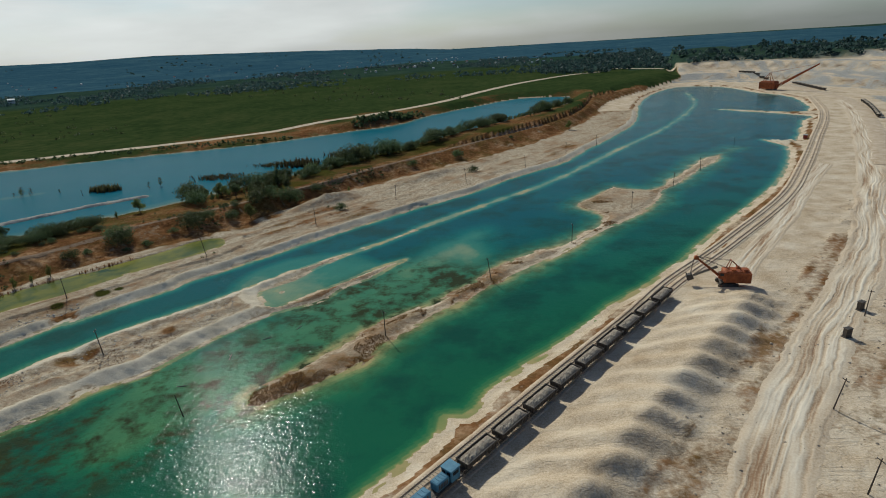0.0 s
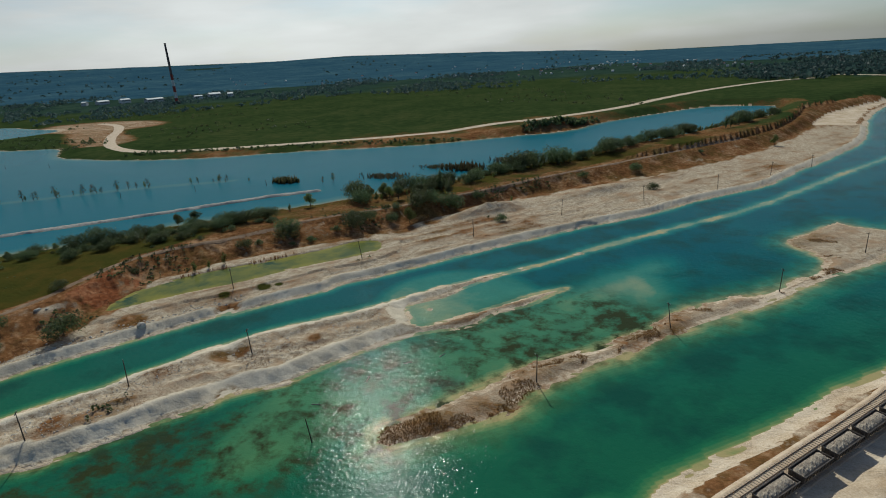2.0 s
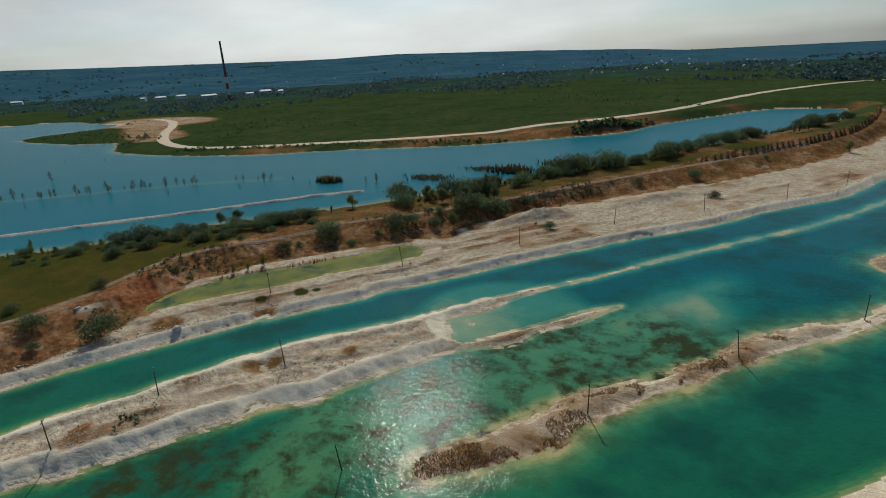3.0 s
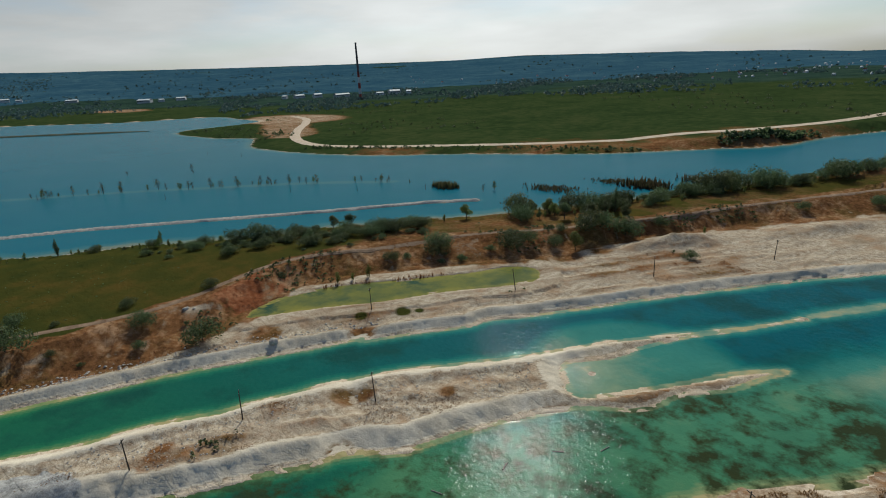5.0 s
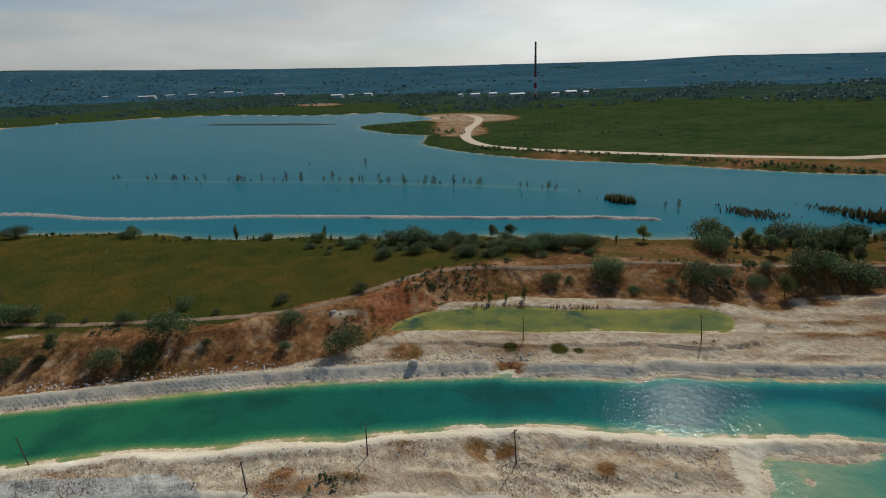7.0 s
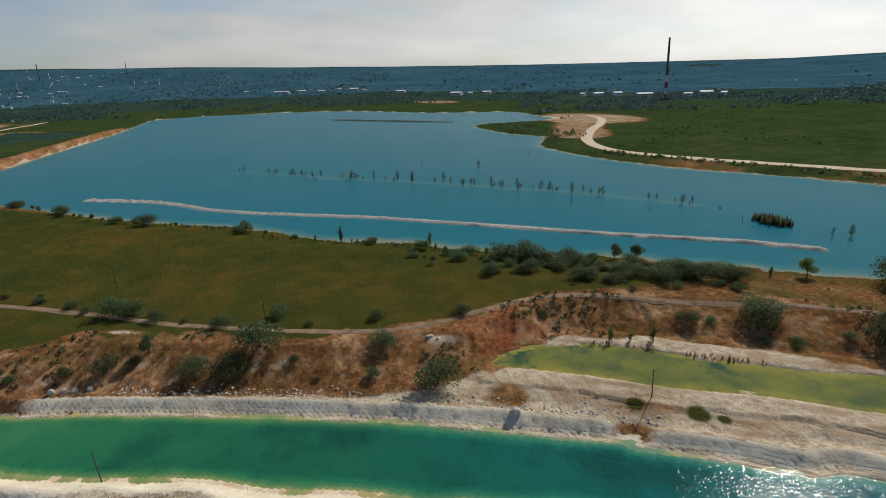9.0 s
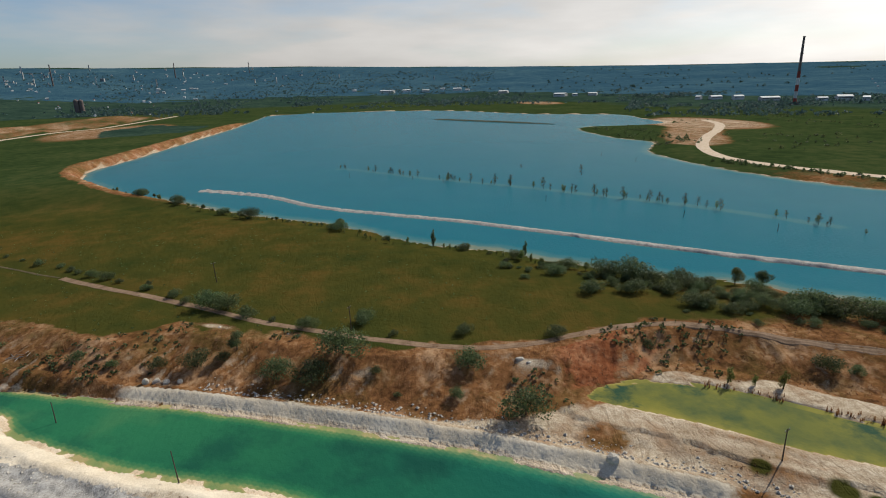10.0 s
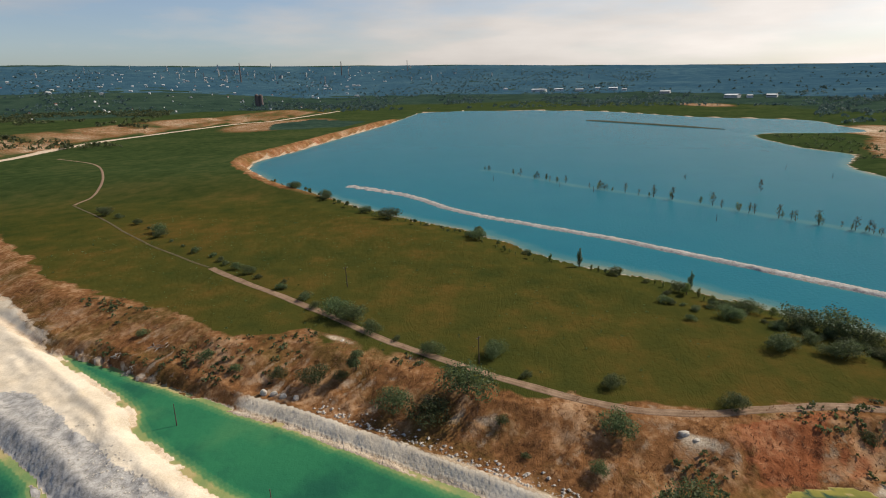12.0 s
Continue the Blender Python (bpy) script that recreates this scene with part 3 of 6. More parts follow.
    heap = heap + (0.5 * np.maximum(n2, 0) + 0.35 * np.abs(n3)) * step(28, 30, p) * step(40, 34, p) * near
    quarry = quarry + np.maximum(heap, 0)
    qn = q + 10 * n1
    bench = step(112, 124, qn) * 7 + step(190, 204, qn) * 9 + step(285, 305, qn) * 10 + step(400, 425, qn) * 9
    quarry = quarry + bench * step(330, 480, y - 0.2 * x) + 4 * step(150, 200, q) * step(300, 420, y)
    quarry = quarry * (1 - step(440, 496, q))
    right_side = (basin < 0) & ~upland & ((p > -30) | (y > 640)) & (x > -120)
    right_side |= (~upland) & (x > 230)
    h = np.where(right_side, quarry, h)
    # inside the basin: bed, bars, ridge and island
    bed = -np.minimum(0.48 * np.maximum(basin, 0), 2.6) + 0.15 * n2
    bed = np.maximum(bed, -0.50 * np.maximum(-ridge, 0))
    bed = np.maximum(bed, -0.20 * np.maximum(-isle, 0) - 0.02)
    d_sh = distance(x, y, C_SHOAL, False, 60) + 1.5 * wob
    bed = np.maximum(bed, -0.10 - 0.42 * np.maximum(d_sh - 0.4, 0) - 0.5 * np.maximum(n1, 0))
    bed = np.maximum(bed, -0.08 - 0.022 * np.hypot(x + 80, y - 182) + 0.15 * n2 - 4.0 * step(26, 44, np.hypot(x + 72, y - 192)))
    low = step(60, -120, x + y * 0.35)
    shallow = step(-46, -26, ridge) * step(-50, -28, isle) * step(340, 250, y)
    bed = np.maximum(bed, -0.80 + 0.3 * step(170, 230, y) + 0.3 * n1 - 1.9 * (1 - shallow))
    bed = np.maximum(bed, -2.6 + 1.1 * step(-165, -225, x) + 0.5 * n1)
    ridge_h = (1.5 + 1.5 * low) * np.clip((ridge + 0.4 * n3) / 5.4, -0.2, 1) - 0.5 * step(5.4, 8.5, ridge) + (0.55 * n2 + 0.5 * n3 + 0.25 * n1) * step(5, 10, ridge) + 0.55 * streak * step(6, 9, ridge)
    isle_h = 0.75 * step(0, 6, isle) + 0.3 * n2 * step(1, 5, isle) + 0.2 * n3 * step(2, 5, isle)
    inner = np.where(ridge > 0, ridge_h, np.where(isle > 0, isle_h, bed))
    h = np.where(basin > 0, inner, h)
    h = np.where((ridge > 0) & (basin <= 0) & ~right_side, np.maximum(h, ridge_h), h)
    for gx, gy in ((-152, 161), (-126, 134), (-112, 118)):
        cut_a, cut_b = (x - gx) * 0.61 + (y - gy) * 0.79, (x - gx) * 0.79 - (y - gy) * 0.61
        h = h - np.maximum(h + 0.05, 0) * 0.95 * np.exp(-(cut_a / 4.2) ** 2 - (cut_b / 7.5) ** 2) * (h < 5)
    h = np.where((pond > -6) & (basin < 0), h - np.maximum(h - (POND_Z - 1.1), 0) * step(-3.0, 4.0, pond), h)
    h = np.where((pond < -0.3) & (pond > -10) & (basin < -2), np.maximum(h, POND_Z + 0.4 * step(0, 2.5, -pond)), h)
    away = step(0, 260, -lake) * step(0, 200, -basin)
    dry = (basin < 0) & (lake < 0)
    beyond = np.interp(x, [-1850, -1440, -1118, -915, -676, -400], [-372, -406, -452, -481, -455, -490]) - y
    terrace = step(-330, -520, x) * step(-2000, -1700, x) * dry
    h = h + terrace * (5 * step(14, 40, beyond + 8 * n1) + 7 * step(70, 110, beyond + 16 * n1))
    h = np.where(dry & (away > 0.02), np.maximum(h, (far + 14 * hills * u * (u < 0.9)) * away), h)
    # ---- zones
    on_upper = upland & (lake < 0) & ~right_side
    scrub = step(-45, 45, x * 0.62 + y * 0.78 + 8) * step(-130, -60, lake) * step(420, 300, np.hypot(x + 130, y - 330)) * on_upper
    grass = np.where(on_upper, step(2.0, 9.0, crest + 3.5 * n2), 0.0) * (1 - scrub * (0.42 - 0.5 * n1))
    rust = np.where(on_upper, step(-7, 0.5, foot + 1.6 * n2) * (0.95 + 0.25 * np.minimum(n2 + n3, 0)), step(-8, -1, foot + 4 * n2 + 2 * n1 + 9 * step(20, -10, y)) * (basin < 0) * (lake < 0) * ~right_side)
    rust = np.maximum(rust, scrub * 0.45)
    rust = np.maximum(rust, on_upper * far_side * step(34, 24, shore) * (0.30 + 0.35 * n1))
    grass = grass * (1 - on_upper * far_side * step(34, 26, shore) * (0.36 + 0.4 * n1))
    clay = np.exp(-((x + 207) ** 2 + (y - 158) ** 2) / 330.0) * 1.2 * step(0.02, 0.2, t) * (crest < 3)
    clay = np.maximum(clay, on_upper * end_cliff * step(16, 9, shore) * (0.45 + 0.3 * n1))
    grass = grass * (1 - on_upper * end_cliff * step(20, 11, shore))
    quay = np.array([(-216, -48), (-192, -11), (-168, 32), (-150, 62)], float)
    gravel = np.where(ridge > 0, step(15, 11, distance(x, y, quay, False, 60) + 1.5 * n2), 0)
    sandy = np.where(right_side, 0.86 + 0.25 * n1, 0.0)
    rust_spit = (ridge > 1.5) * step(-88, -70, x) * (0.55 + 0.3 * n2)
    wet = (np.abs(basin) < 0.8) | (np.abs(ridge) < 0.7) | (np.abs(isle) < 2)
    sandy = np.where(wet, 0.8, sandy)
    sandy = np.maximum(sandy, on_upper * step(100, 60, np.hypot((x + 885) * 0.6, y - 650)) * 0.95)
    sandy = np.maximum(sandy, on_upper * step(46, 26, distance(x, y, np.array([(-655, 492), (-740, 545), (-860, 615)], float), False, 90) + 8 * n1) * (0.8 + 0.2 * n2))
    sandy = np.maximum(sandy, on_upper * step(75, 50, np.hypot((x + 1800) * 0.4, y - 715)) * 0.8)
    sandy = np.maximum(sandy, on_upper * step(120, 70, np.hypot((x + 1250) * 0.4, y + 330)) * 0.75)
    sandy = np.maximum(sandy, terrace * step(10, 18, beyond) * step(190, 110, beyond + 30 * n1) * (0.66 + 0.4 * n1 + 0.3 * n2))
    rust = np.maximum(rust, terrace * step(50, 90, beyond) * step(420, 200, beyond) * (0.5 + 0.5 * n1))
    field = distance(x, y, np.array([(-1040, -290), (-1100, -165), (-1260, -150), (-1480, -335), (-1210, -352)], float), True, 60)
    sandy = np.maximum(sandy, on_upper * end_cliff * step(18, 10, shore) * (0.62 + 0.3 * n1))
    rust = np.maximum(rust, on_upper * end_cliff * step(24, 14, shore) * 0.5)
    grass = grass * (1 - sandy * on_upper)
    rust = rust * (1 - 0.42 * np.clip(sandy, 0, 1) * on_upper)
    rust = np.where((isle > 0) & (basin > 0), 0.36 + 0.3 * n1 + 0.2 * n2 + 0.25 * step(170, 110, y), rust)
    rust = np.where((ridge > 5) & (basin > 0), (0.30 + 0.3 * n1 + 0.22 * streak + 0.2 * n2) * step(-190, -140, x), rust)
    rust = np.maximum(rust, rust_spit)
    rust = np.maximum(rust, np.where(q > 5, (0.32 + 0.3 * n1 + 0.3 * streak + 0.15 * n2) * ~right_side * (basin < 0) * ~upland, 0))
    tracks = lattice(q, s / 30, 7, 53) + 0.6 * lattice(q, s / 18, 3, 54)
    rust = np.where(right_side & (q > 18), (0.42 + 0.34 * n1 + 0.24 * streak + 0.22 * tracks + 0.2 * n2) * step(26, 31, p), rust)
    # bench faces painted browner, so their shaded bands are in the colour
    faces = sum(np.exp(-((qn - c) / 9.0) ** 2) for c in (118, 197, 295, 412)) * step(330, 480, y - 0.2 * x) * right_side
    sandy = sandy * (1 - 0.6 * faces)
    rust = np.maximum(rust, faces * (0.55 + 0.4 * n2))
    slope_scrub = step(118, 124, az) * step(1000, 1150, r) * step(2300, 1500, r)
    rust = np.maximum(rust, slope_scrub * 0.55)
    wood = np.where(u > 0, step(0.10, 0.24, u + 0.08 * hills) * (1 - slope_scrub * 0.45), 0.0)
    wood = np.where(az < -12, step(0.02, 0.1, u), wood)
    wood = np.maximum(wood, step(0, 12, field))
    wood = wood * (1 - terrace * step(420, 300, beyond) * step(8, 16, beyond))
    grass = np.where((r > 900) & ~right_side & (shore > 34) & (sandy < 0.3), np.maximum(grass, 0.9 - 0.5 * slope_scrub - 0.5 * terrace * step(20, 60, beyond)), grass)
    grass = np.where(right_side & (q > 455), 0.9, grass)
    clean = np.maximum(step(0.5, 1.0, q) * step(5.2, 4.2, lip) * ~right_side * (basin < 0) * step(8, 28, y), step(0.5, 1.0, ridge) * step(7.4, 5.6, ridge + 0.6 * n2) * (ridge > 0) * step(-70, -95, x))
    clean = np.maximum(clean, (ridge > 0) * step(-165, -195, x) * 0.9)
    rust = np.where(right_side & (q > 3.2) & (q < 8.5), 0.62 + 0.4 * n2, rust * (1 - 0.9 * clean))
    # grey gravel on the lake's spit
    gravel = np.where((lake > 12) & (distance(x, y, C_SPIT, False, 60) < 14), 0.85 + 0.4 * n2, gravel)
    gravel = np.maximum(gravel, right_side * (q > 60) * (y > 260) * (0.42 + 0.3 * n1 + 0.3 * tracks))
    # weedy brown patches, grassy spots and worn gullies on the shelf and the ridge
    for gx, gy, w in ((-178, 141, 7.0), (-153, 162, 5.6), (-128, 133, 4.6), (-124, 137, 3.6), (-112, 118, 4.0), (-106, 150, 3.0), (-145, 92, 3.4), (-131, 262, 9.0), (-121, 276, 6.0)):
        rust = np.maximum(rust, 0.95 * np.exp(-((x - gx) ** 2 + (y - gy) ** 2) / (w * w)) * (h > 0.2))
    for gx, gy, w in ((-161, 169, 2.6), (-151, 180, 3.4), (-147, 184, 2.2)):
        grass = np.maximum(grass, 0.95 * np.exp(-((x - gx) ** 2 + (y - gy) ** 2) / (w * w)))
    # bare chalk breaking out along the slope's top, and pale streaks down the red clay
    bare = sum(np.exp(-(((x - gx) * 0.5 + (y - gy) * 0.86) / 9.0) ** 2 - (((x - gx) * 0.86 - (y - gy) * 0.5) / 2.2) ** 2) for gx, gy in ((-255, 40), (-243, 64), (-210, 132), (-231, 28)))
    rust = rust * (1 - 0.75 * bare * (0.6 + 0.8 * n2)) * (1 - 0.34 * slope_mask * step(0.55, 0.2, gully))
    grass = grass * (1 - 0.9 * bare)
    clay = clay * (1 - 0.62 * step(0.6, 0.25, gully))
    one = np.stack([np.clip(grass, 0, 1), np.clip(rust, 0, 1), np.clip(sandy, 0, 1), np.clip(clean, 0, 1)], -1)
    two = np.stack([np.clip(wood, 0, 1), np.clip(gravel, 0, 1), np.clip(clay, 0, 1), step(420, 650, r)], -1)
    beds = np.array([(-150, 20), (-112, 78), (-84, 118), (-55, 158), (-30, 190)], float)
    weed = step(30, 12, distance(x, y, beds, False, 60)) * step(-0.7, 0.2, n1 + 0.2) + 0.45 * step(14, 4, np.abs(isle))
    weed = np.maximum(weed, (pond > 0) * (0.95 * step(30, 8, np.hypot(x + 198, y - 158)) + 0.8 * step(14, 3, np.hypot(x + 170, y - 205)) + 0.35))
    return h, one, two, np.clip(weed, 0, 1)


def grid_line(lo, hi, cell, before, after, reach):
    """Grid coordinates: even cells from lo to hi, then wider ones, growing slowly at first for the lengths before and after."""
    mid = np.arange(lo, hi + cell / 2, cell)
    sides = []
    for slow in (before, after):
        out, c, v = [], cell, 0.0
        while v < reach:
            c *= 1.02 if v < slow else 1.05
            v += c
            out.append(v)
        sides.append(np.array(out))
    return np.concatenate([lo - sides[0][::-1], mid, mid[-1] + sides[1]])


GX, GY = grid_line(-262, 118, 0.75, 250, 260, 4650), grid_line(-40, 290, 0.75, 100, 560, 4650)
XX, YY = np.meshgrid(GX, GY)
HH, ZONE1, ZONE2, WEED = land(XX, YY)


def ground(x, y):
    """Height of the land's mesh at a place."""
    i = int(np.clip(np.searchsorted(GX, x) - 1, 0, len(GX) - 2))
    j = int(np.clip(np.searchsorted(GY, y) - 1, 0, len(GY) - 2))
    f, g = (x - GX[i]) / (GX[i + 1] - GX[i]), (y - GY[j]) / (GY[j + 1] - GY[j])
    return float((HH[j, i] * (1 - f) + HH[j, i + 1] * f) * (1 - g) + (HH[j + 1, i] * (1 - f) + HH[j + 1, i + 1] * f) * g)


def sheet(name, keep, z, material, layers):
    """A grid mesh over the plan where keep holds, with colour layers at its corners."""
    rows, cols = keep.shape[0] + 1, keep.shape[1] + 1
    index = np.arange(rows * cols).reshape(rows, cols)
    quads = np.stack([index[:-1, :-1], index[:-1, 1:], index[1:, 1:], index[1:, :-1]], -1)[keep]
    used, flat = np.unique(quads, return_inverse=True)
    co = np.stack([XX.ravel()[used], YY.ravel()[used], (z.ravel()[used] if isinstance(z, np.ndarray) else np.full(len(used), z))], -1)
    me = bpy.data.meshes.new(name)
    me.vertices.add(len(used))
    me.vertices.foreach_set("co", co.ravel())
    me.loops.add(len(flat.ravel()))
    me.loops.foreach_set("vertex_index", flat.ravel().astype(np.int32))
    me.polygons.add(len(quads))
    me.polygons.foreach_set("loop_start", np.arange(0, 4 * len(quads), 4, dtype=np.int32))
    me.update(calc_edges=True)
    me.shade_smooth()
    for key, values in layers.items():
        a = me.color_attributes.new(key, "FLOAT_COLOR", "POINT")
        a.data.foreach_set("color", values.reshape(-1, 4)[used].astype(np.float32).ravel())
    me.materials.append(material)
    return new(name, me)


tagged(sheet("ground", np.ones((len(GY) - 1, len(GX) - 1), bool), HH, M_GROUND, {"zone_one": ZONE1, "zone_two": ZONE2}), "chalk quarry land with grassy plateau, clay slopes and far wooded hills", "ground", kind="structure")


def water(name, inside, z, material, full, label):
    """A flat sheet of water that runs a little under its shore."""
    wet = inside & (HH < z + 0.4)
    keep = wet[:-1, :-1] | wet[1:, :-1] | wet[:-1, 1:] | wet[1:, 1:]
    blue = step(60, 215, YY - 0.65 * np.maximum(0, XX + 90)) * (1 - 0.4 * WEED)
    bed = np.stack([np.clip((z - HH) / full, 0, 1), WEED, blue, np.ones_like(HH)], -1)
    tagged(sheet(name, keep, z, material, {"bed": bed}), label, "water", kind="structure")


IN_BASIN = distance(XX, YY, C_BASIN, True, 40) > -6
IN_POND = distance(XX, YY, C_POND, True, 40) > -5
IN_LAKE = distance(XX, YY, C_LAKE, True, 80) > -30
water("water_pool", IN_BASIN & ~IN_POND, POOL_Z, M_POOL, 2.4, "milky turquoise and green water of a flooded chalk quarry")
water("water_lake", IN_LAKE & ~IN_BASIN, LAKE_Z, M_LAKE, 3.0, "wide rippled blue lake water")
water("water_pond", IN_POND, POND_Z, M_POND, 1.3, "shallow yellow-green pond water below a clay slope")


def far_hills():
    """Wooded hills round the horizon; blue emission stands in for some kilometres of hazy air."""
    m, n, l, bs = shader("distant hills with haze glow", 1.0, 0.0, 0.0)
    geo = n.new("ShaderNodeNewGeometry").outputs["Position"]
    f = math_node(n, l, "ADD", math_node(n, l, "MULTIPLY", noise_node(n, l, geo, 0.004, 6, 0.65), 0.5), math_node(n, l, "MULTIPLY", noise_node(n, l, geo, 0.02, 6, 0.7), 0.5))
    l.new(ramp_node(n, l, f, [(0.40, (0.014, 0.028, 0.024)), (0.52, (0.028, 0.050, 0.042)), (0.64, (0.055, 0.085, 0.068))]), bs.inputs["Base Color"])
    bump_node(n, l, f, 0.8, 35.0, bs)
    # faint blue glow in place of the air's haze
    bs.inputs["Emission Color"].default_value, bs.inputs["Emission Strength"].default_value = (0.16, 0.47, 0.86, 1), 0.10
    az = np.linspace(-78, 178, 380)
    k = np.linspace(0, 1, 42)[:, None] ** 1.4
    start = np.interp(az, [-78, -10, 55, 75, 105, 118, 178], [1900, 1950, 2050, 2750, 2750, 2900, 2900])[None]
    r = start + (4560 - start) * k
    a = np.broadcast_to(az[None], r.shape)
    x, y = -r * np.sin(np.radians(a)), r * np.cos(np.radians(a))
    z, u = far_rise(r, a)
    z = z + 14 * fractal(x, y, 420, 5) * u * (u < 0.9) + 5 * k + 7 * fractal(x, y, 130, 71) * step(0.9, 1.0, k)
    z = z + 14 * step(10, -4, a) * step(0.0, 0.12, k) * step(1.0, 0.7, k)
    z[0] -= 40
    rows, cols = r.shape
    faces = [(j * cols + i, j * cols + i + 1, (j + 1) * cols + i + 1, (j + 1) * cols + i) for j in range(rows - 1) for i in range(cols - 1)]
    me = bpy.data.meshes.new("backdrop")
    me.from_pydata(np.stack([x, y, z], -1).reshape(-1, 3).tolist(), [], [f[::-1] for f in faces])
    me.shade_smooth()
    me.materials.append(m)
    tagged(new("backdrop", me), "distant wooded hills along the horizon with a blue haze glow", "hills", kind="structure")


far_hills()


# ---------------------------------------------------------------- mesh helpers
def part(name, bm, material, parent=None, label=""):
    """Links a bmesh as one mesh object, under a thing if there is one."""
    me = bpy.data.meshes.new(name)
    bm.to_mesh(me)
    bm.free()
    me.materials.append(material)
    ob = new(name, me)
    ob.parent = parent
    if label:
        ob["label"] = label
    return ob


def box(bm, at, size, turn=None, bevel=0.0, taper=1.0):
    """A bevelled block; taper narrows its top."""
    made = bmesh.ops.create_cube(bm, size=1)["verts"]
    for v in made:
        k = taper if v.co.z > 0 else 1.0
        v.co = Vector((v.co.x * size[0] * k, v.co.y * size[1] * k, v.co.z * size[2]))
    if bevel:
        edges = list({e for v in made for e in v.link_edges})
        made = list({v for f in bmesh.ops.bevel(bm, geom=edges, offset=bevel, segments=1, affect="EDGES")["faces"] for v in f.verts} | {v for v in made if v.is_valid})
    m = Matrix.Translation(at) @ (turn if turn is not None else Matrix.Identity(4))
    for v in made:
        v.co = m @ v.co
    return made


def rod(bm, a, b, r0, r1=None, sides=8):
    """A tapered round bar from a to b."""
    a, b = Vector(a), Vector(b)
    r1 = r0 if r1 is None else r1
    d = b - a
    m = Matrix.Translation((a + b) / 2) @ d.to_track_quat("Z", "Y").to_matrix().to_4x4()
    bmesh.ops.create_cone(bm, cap_ends=True, segments=sides, radius1=r0, radius2=r1, depth=d.length, matrix=m)


def empty(name, m):
    ob = new(name)
    ob.empty_display_size = 0.5
    ob.matrix_basis = m
    return ob


def lump(bm, at, size, rough, detail=1, rng=random):
    """A rough stone or clod."""
    made = bmesh.ops.create_icosphere(bm, subdivisions=detail, radius=1)["verts"]
    for v in made:
        k = 1 + rng.uniform(-rough, rough)
        v.co = Vector((at[0] + v.co.x * size[0] * k, at[1] + v.co.y * size[1] * k, at[2] + v.co.z * size[2] * k))


def along(points, gap):
    """Places and headings every gap metres along a smooth line."""
    c = rounded(points, False, 10)
    seg = np.hypot(*np.diff(c, axis=0).T)
    at = np.concatenate([[0], np.cumsum(seg)])
    s = np.arange(0, at[-1], gap)
    x, y = np.interp(s, at, c[:, 0]), np.interp(s, at, c[:, 1])
    return x, y, np.arctan2(np.gradient(y), np.gradient(x))


def ribbon(name, points, width, cells, gap, material, label, relief, kind="structure", category="road"):
    """A road laid over the land: ruts and crown by relief(k, s), k from -1 to 1 across; its edges dip into the ground."""
    x, y, a = along(points, gap)
    verts, faces = [], []
    for i in range(len(x)):
        nx, ny = -math.sin(a[i]), math.cos(a[i])
        w = width * (1 + 0.18 * noise.noise((i * gap * 0.05, 3.1, width)) + 0.10 * noise.noise((i * gap * 0.3, 5.7, width)))
        for j in range(cells + 1):
            k = 2 * j / cells - 1
            px, py = x[i] + nx * w * k / 2, y[i] + ny * w * k / 2
            edge = -0.22 * max(0.0, (abs(k) - 0.72) / 0.28) ** 2
            verts.append((px, py, ground(px, py) + 0.12 + edge + relief(k, i * gap)))
    n = cells + 1
    for i in range(len(x) - 1):
        for j in range(cells):
            faces.append((i * n + j, (i + 1) * n + j, (i + 1) * n + j + 1, i * n + j + 1))
    me = bpy.data.meshes.new(name)
    me.from_pydata(verts, [], faces)
    me.shade_smooth()
    wear = me.color_attributes.new("wear", "FLOAT_COLOR", "POINT")
    for i, row in enumerate(wear.data):
        k, s = 2 * (i % n) / cells - 1, (i // n) * gap
        v = 0.50 + min(1.0, 2.2 * (1 - abs(k))) * (2.3 * relief(k, s) + 0.35 * noise.noise((k * 2.0, s * 0.03, 11.0)))
        row.color = (v, v, v, 1)
    me.materials.append(material)
    return tagged(new(name, me), label, category, kind=kind)


# ---------------------------------------------------------------- roads
def two_ruts(k, s):
    return -0.10 * math.exp(-((abs(k) - 0.42) / 0.14) ** 2) + 0.05 * noise.noise((k * 3, s * 0.3, 1.0))


def many_ruts(k, s):
    drift = 0.25 * noise.noise((s * 0.02, 7.0, 0.0)) + k
    drift += 0.16 * noise.noise((s * 0.045, k * 1.6, 4.0)) + 0.05 * noise.noise((s * 0.16, k * 3.0, 8.0))
    fade = min(1.0, 2.2 * (1 - abs(k)))
    return fade * (0.15 * noise.noise((drift * 8, s * 0.03, 2.0)) + 0.17 * noise.noise((drift * 21, s * 0.04, 5.0)) + 0.06 * noise.noise((k * 12, s * 0.5, 6.0))) + 0.03


def smooth_crown(k, s):
    return 0.15 + 0.1 * (1 - k * k) + 0.06 * noise.noise((k * 2, s * 0.05, 9.0))


ribbon("road_plateau", [(40, 525), (-26, 438), (-82, 366), (-116, 316), (-150, 277), (-176, 252), (-203, 212), (-218, 190), (-222, 172), (-220, 152), (-218, 136), (-221, 116), (-232, 92), (-243, 73),
                        (-256, 53), (-279, 25), (-304, -10), (-326, -38)], 3.4, 12, 2.0, M_TRACK, "rutted brown dirt track along the plateau rim", two_ruts)
ribbon("road_meadow", [(-326, -38), (-338, -55), (-374, -102), (-420, -154), (-462, -205)], 1.5, 6, 3.0, M_FAINT, "faint overgrown track through the meadow", two_ruts)
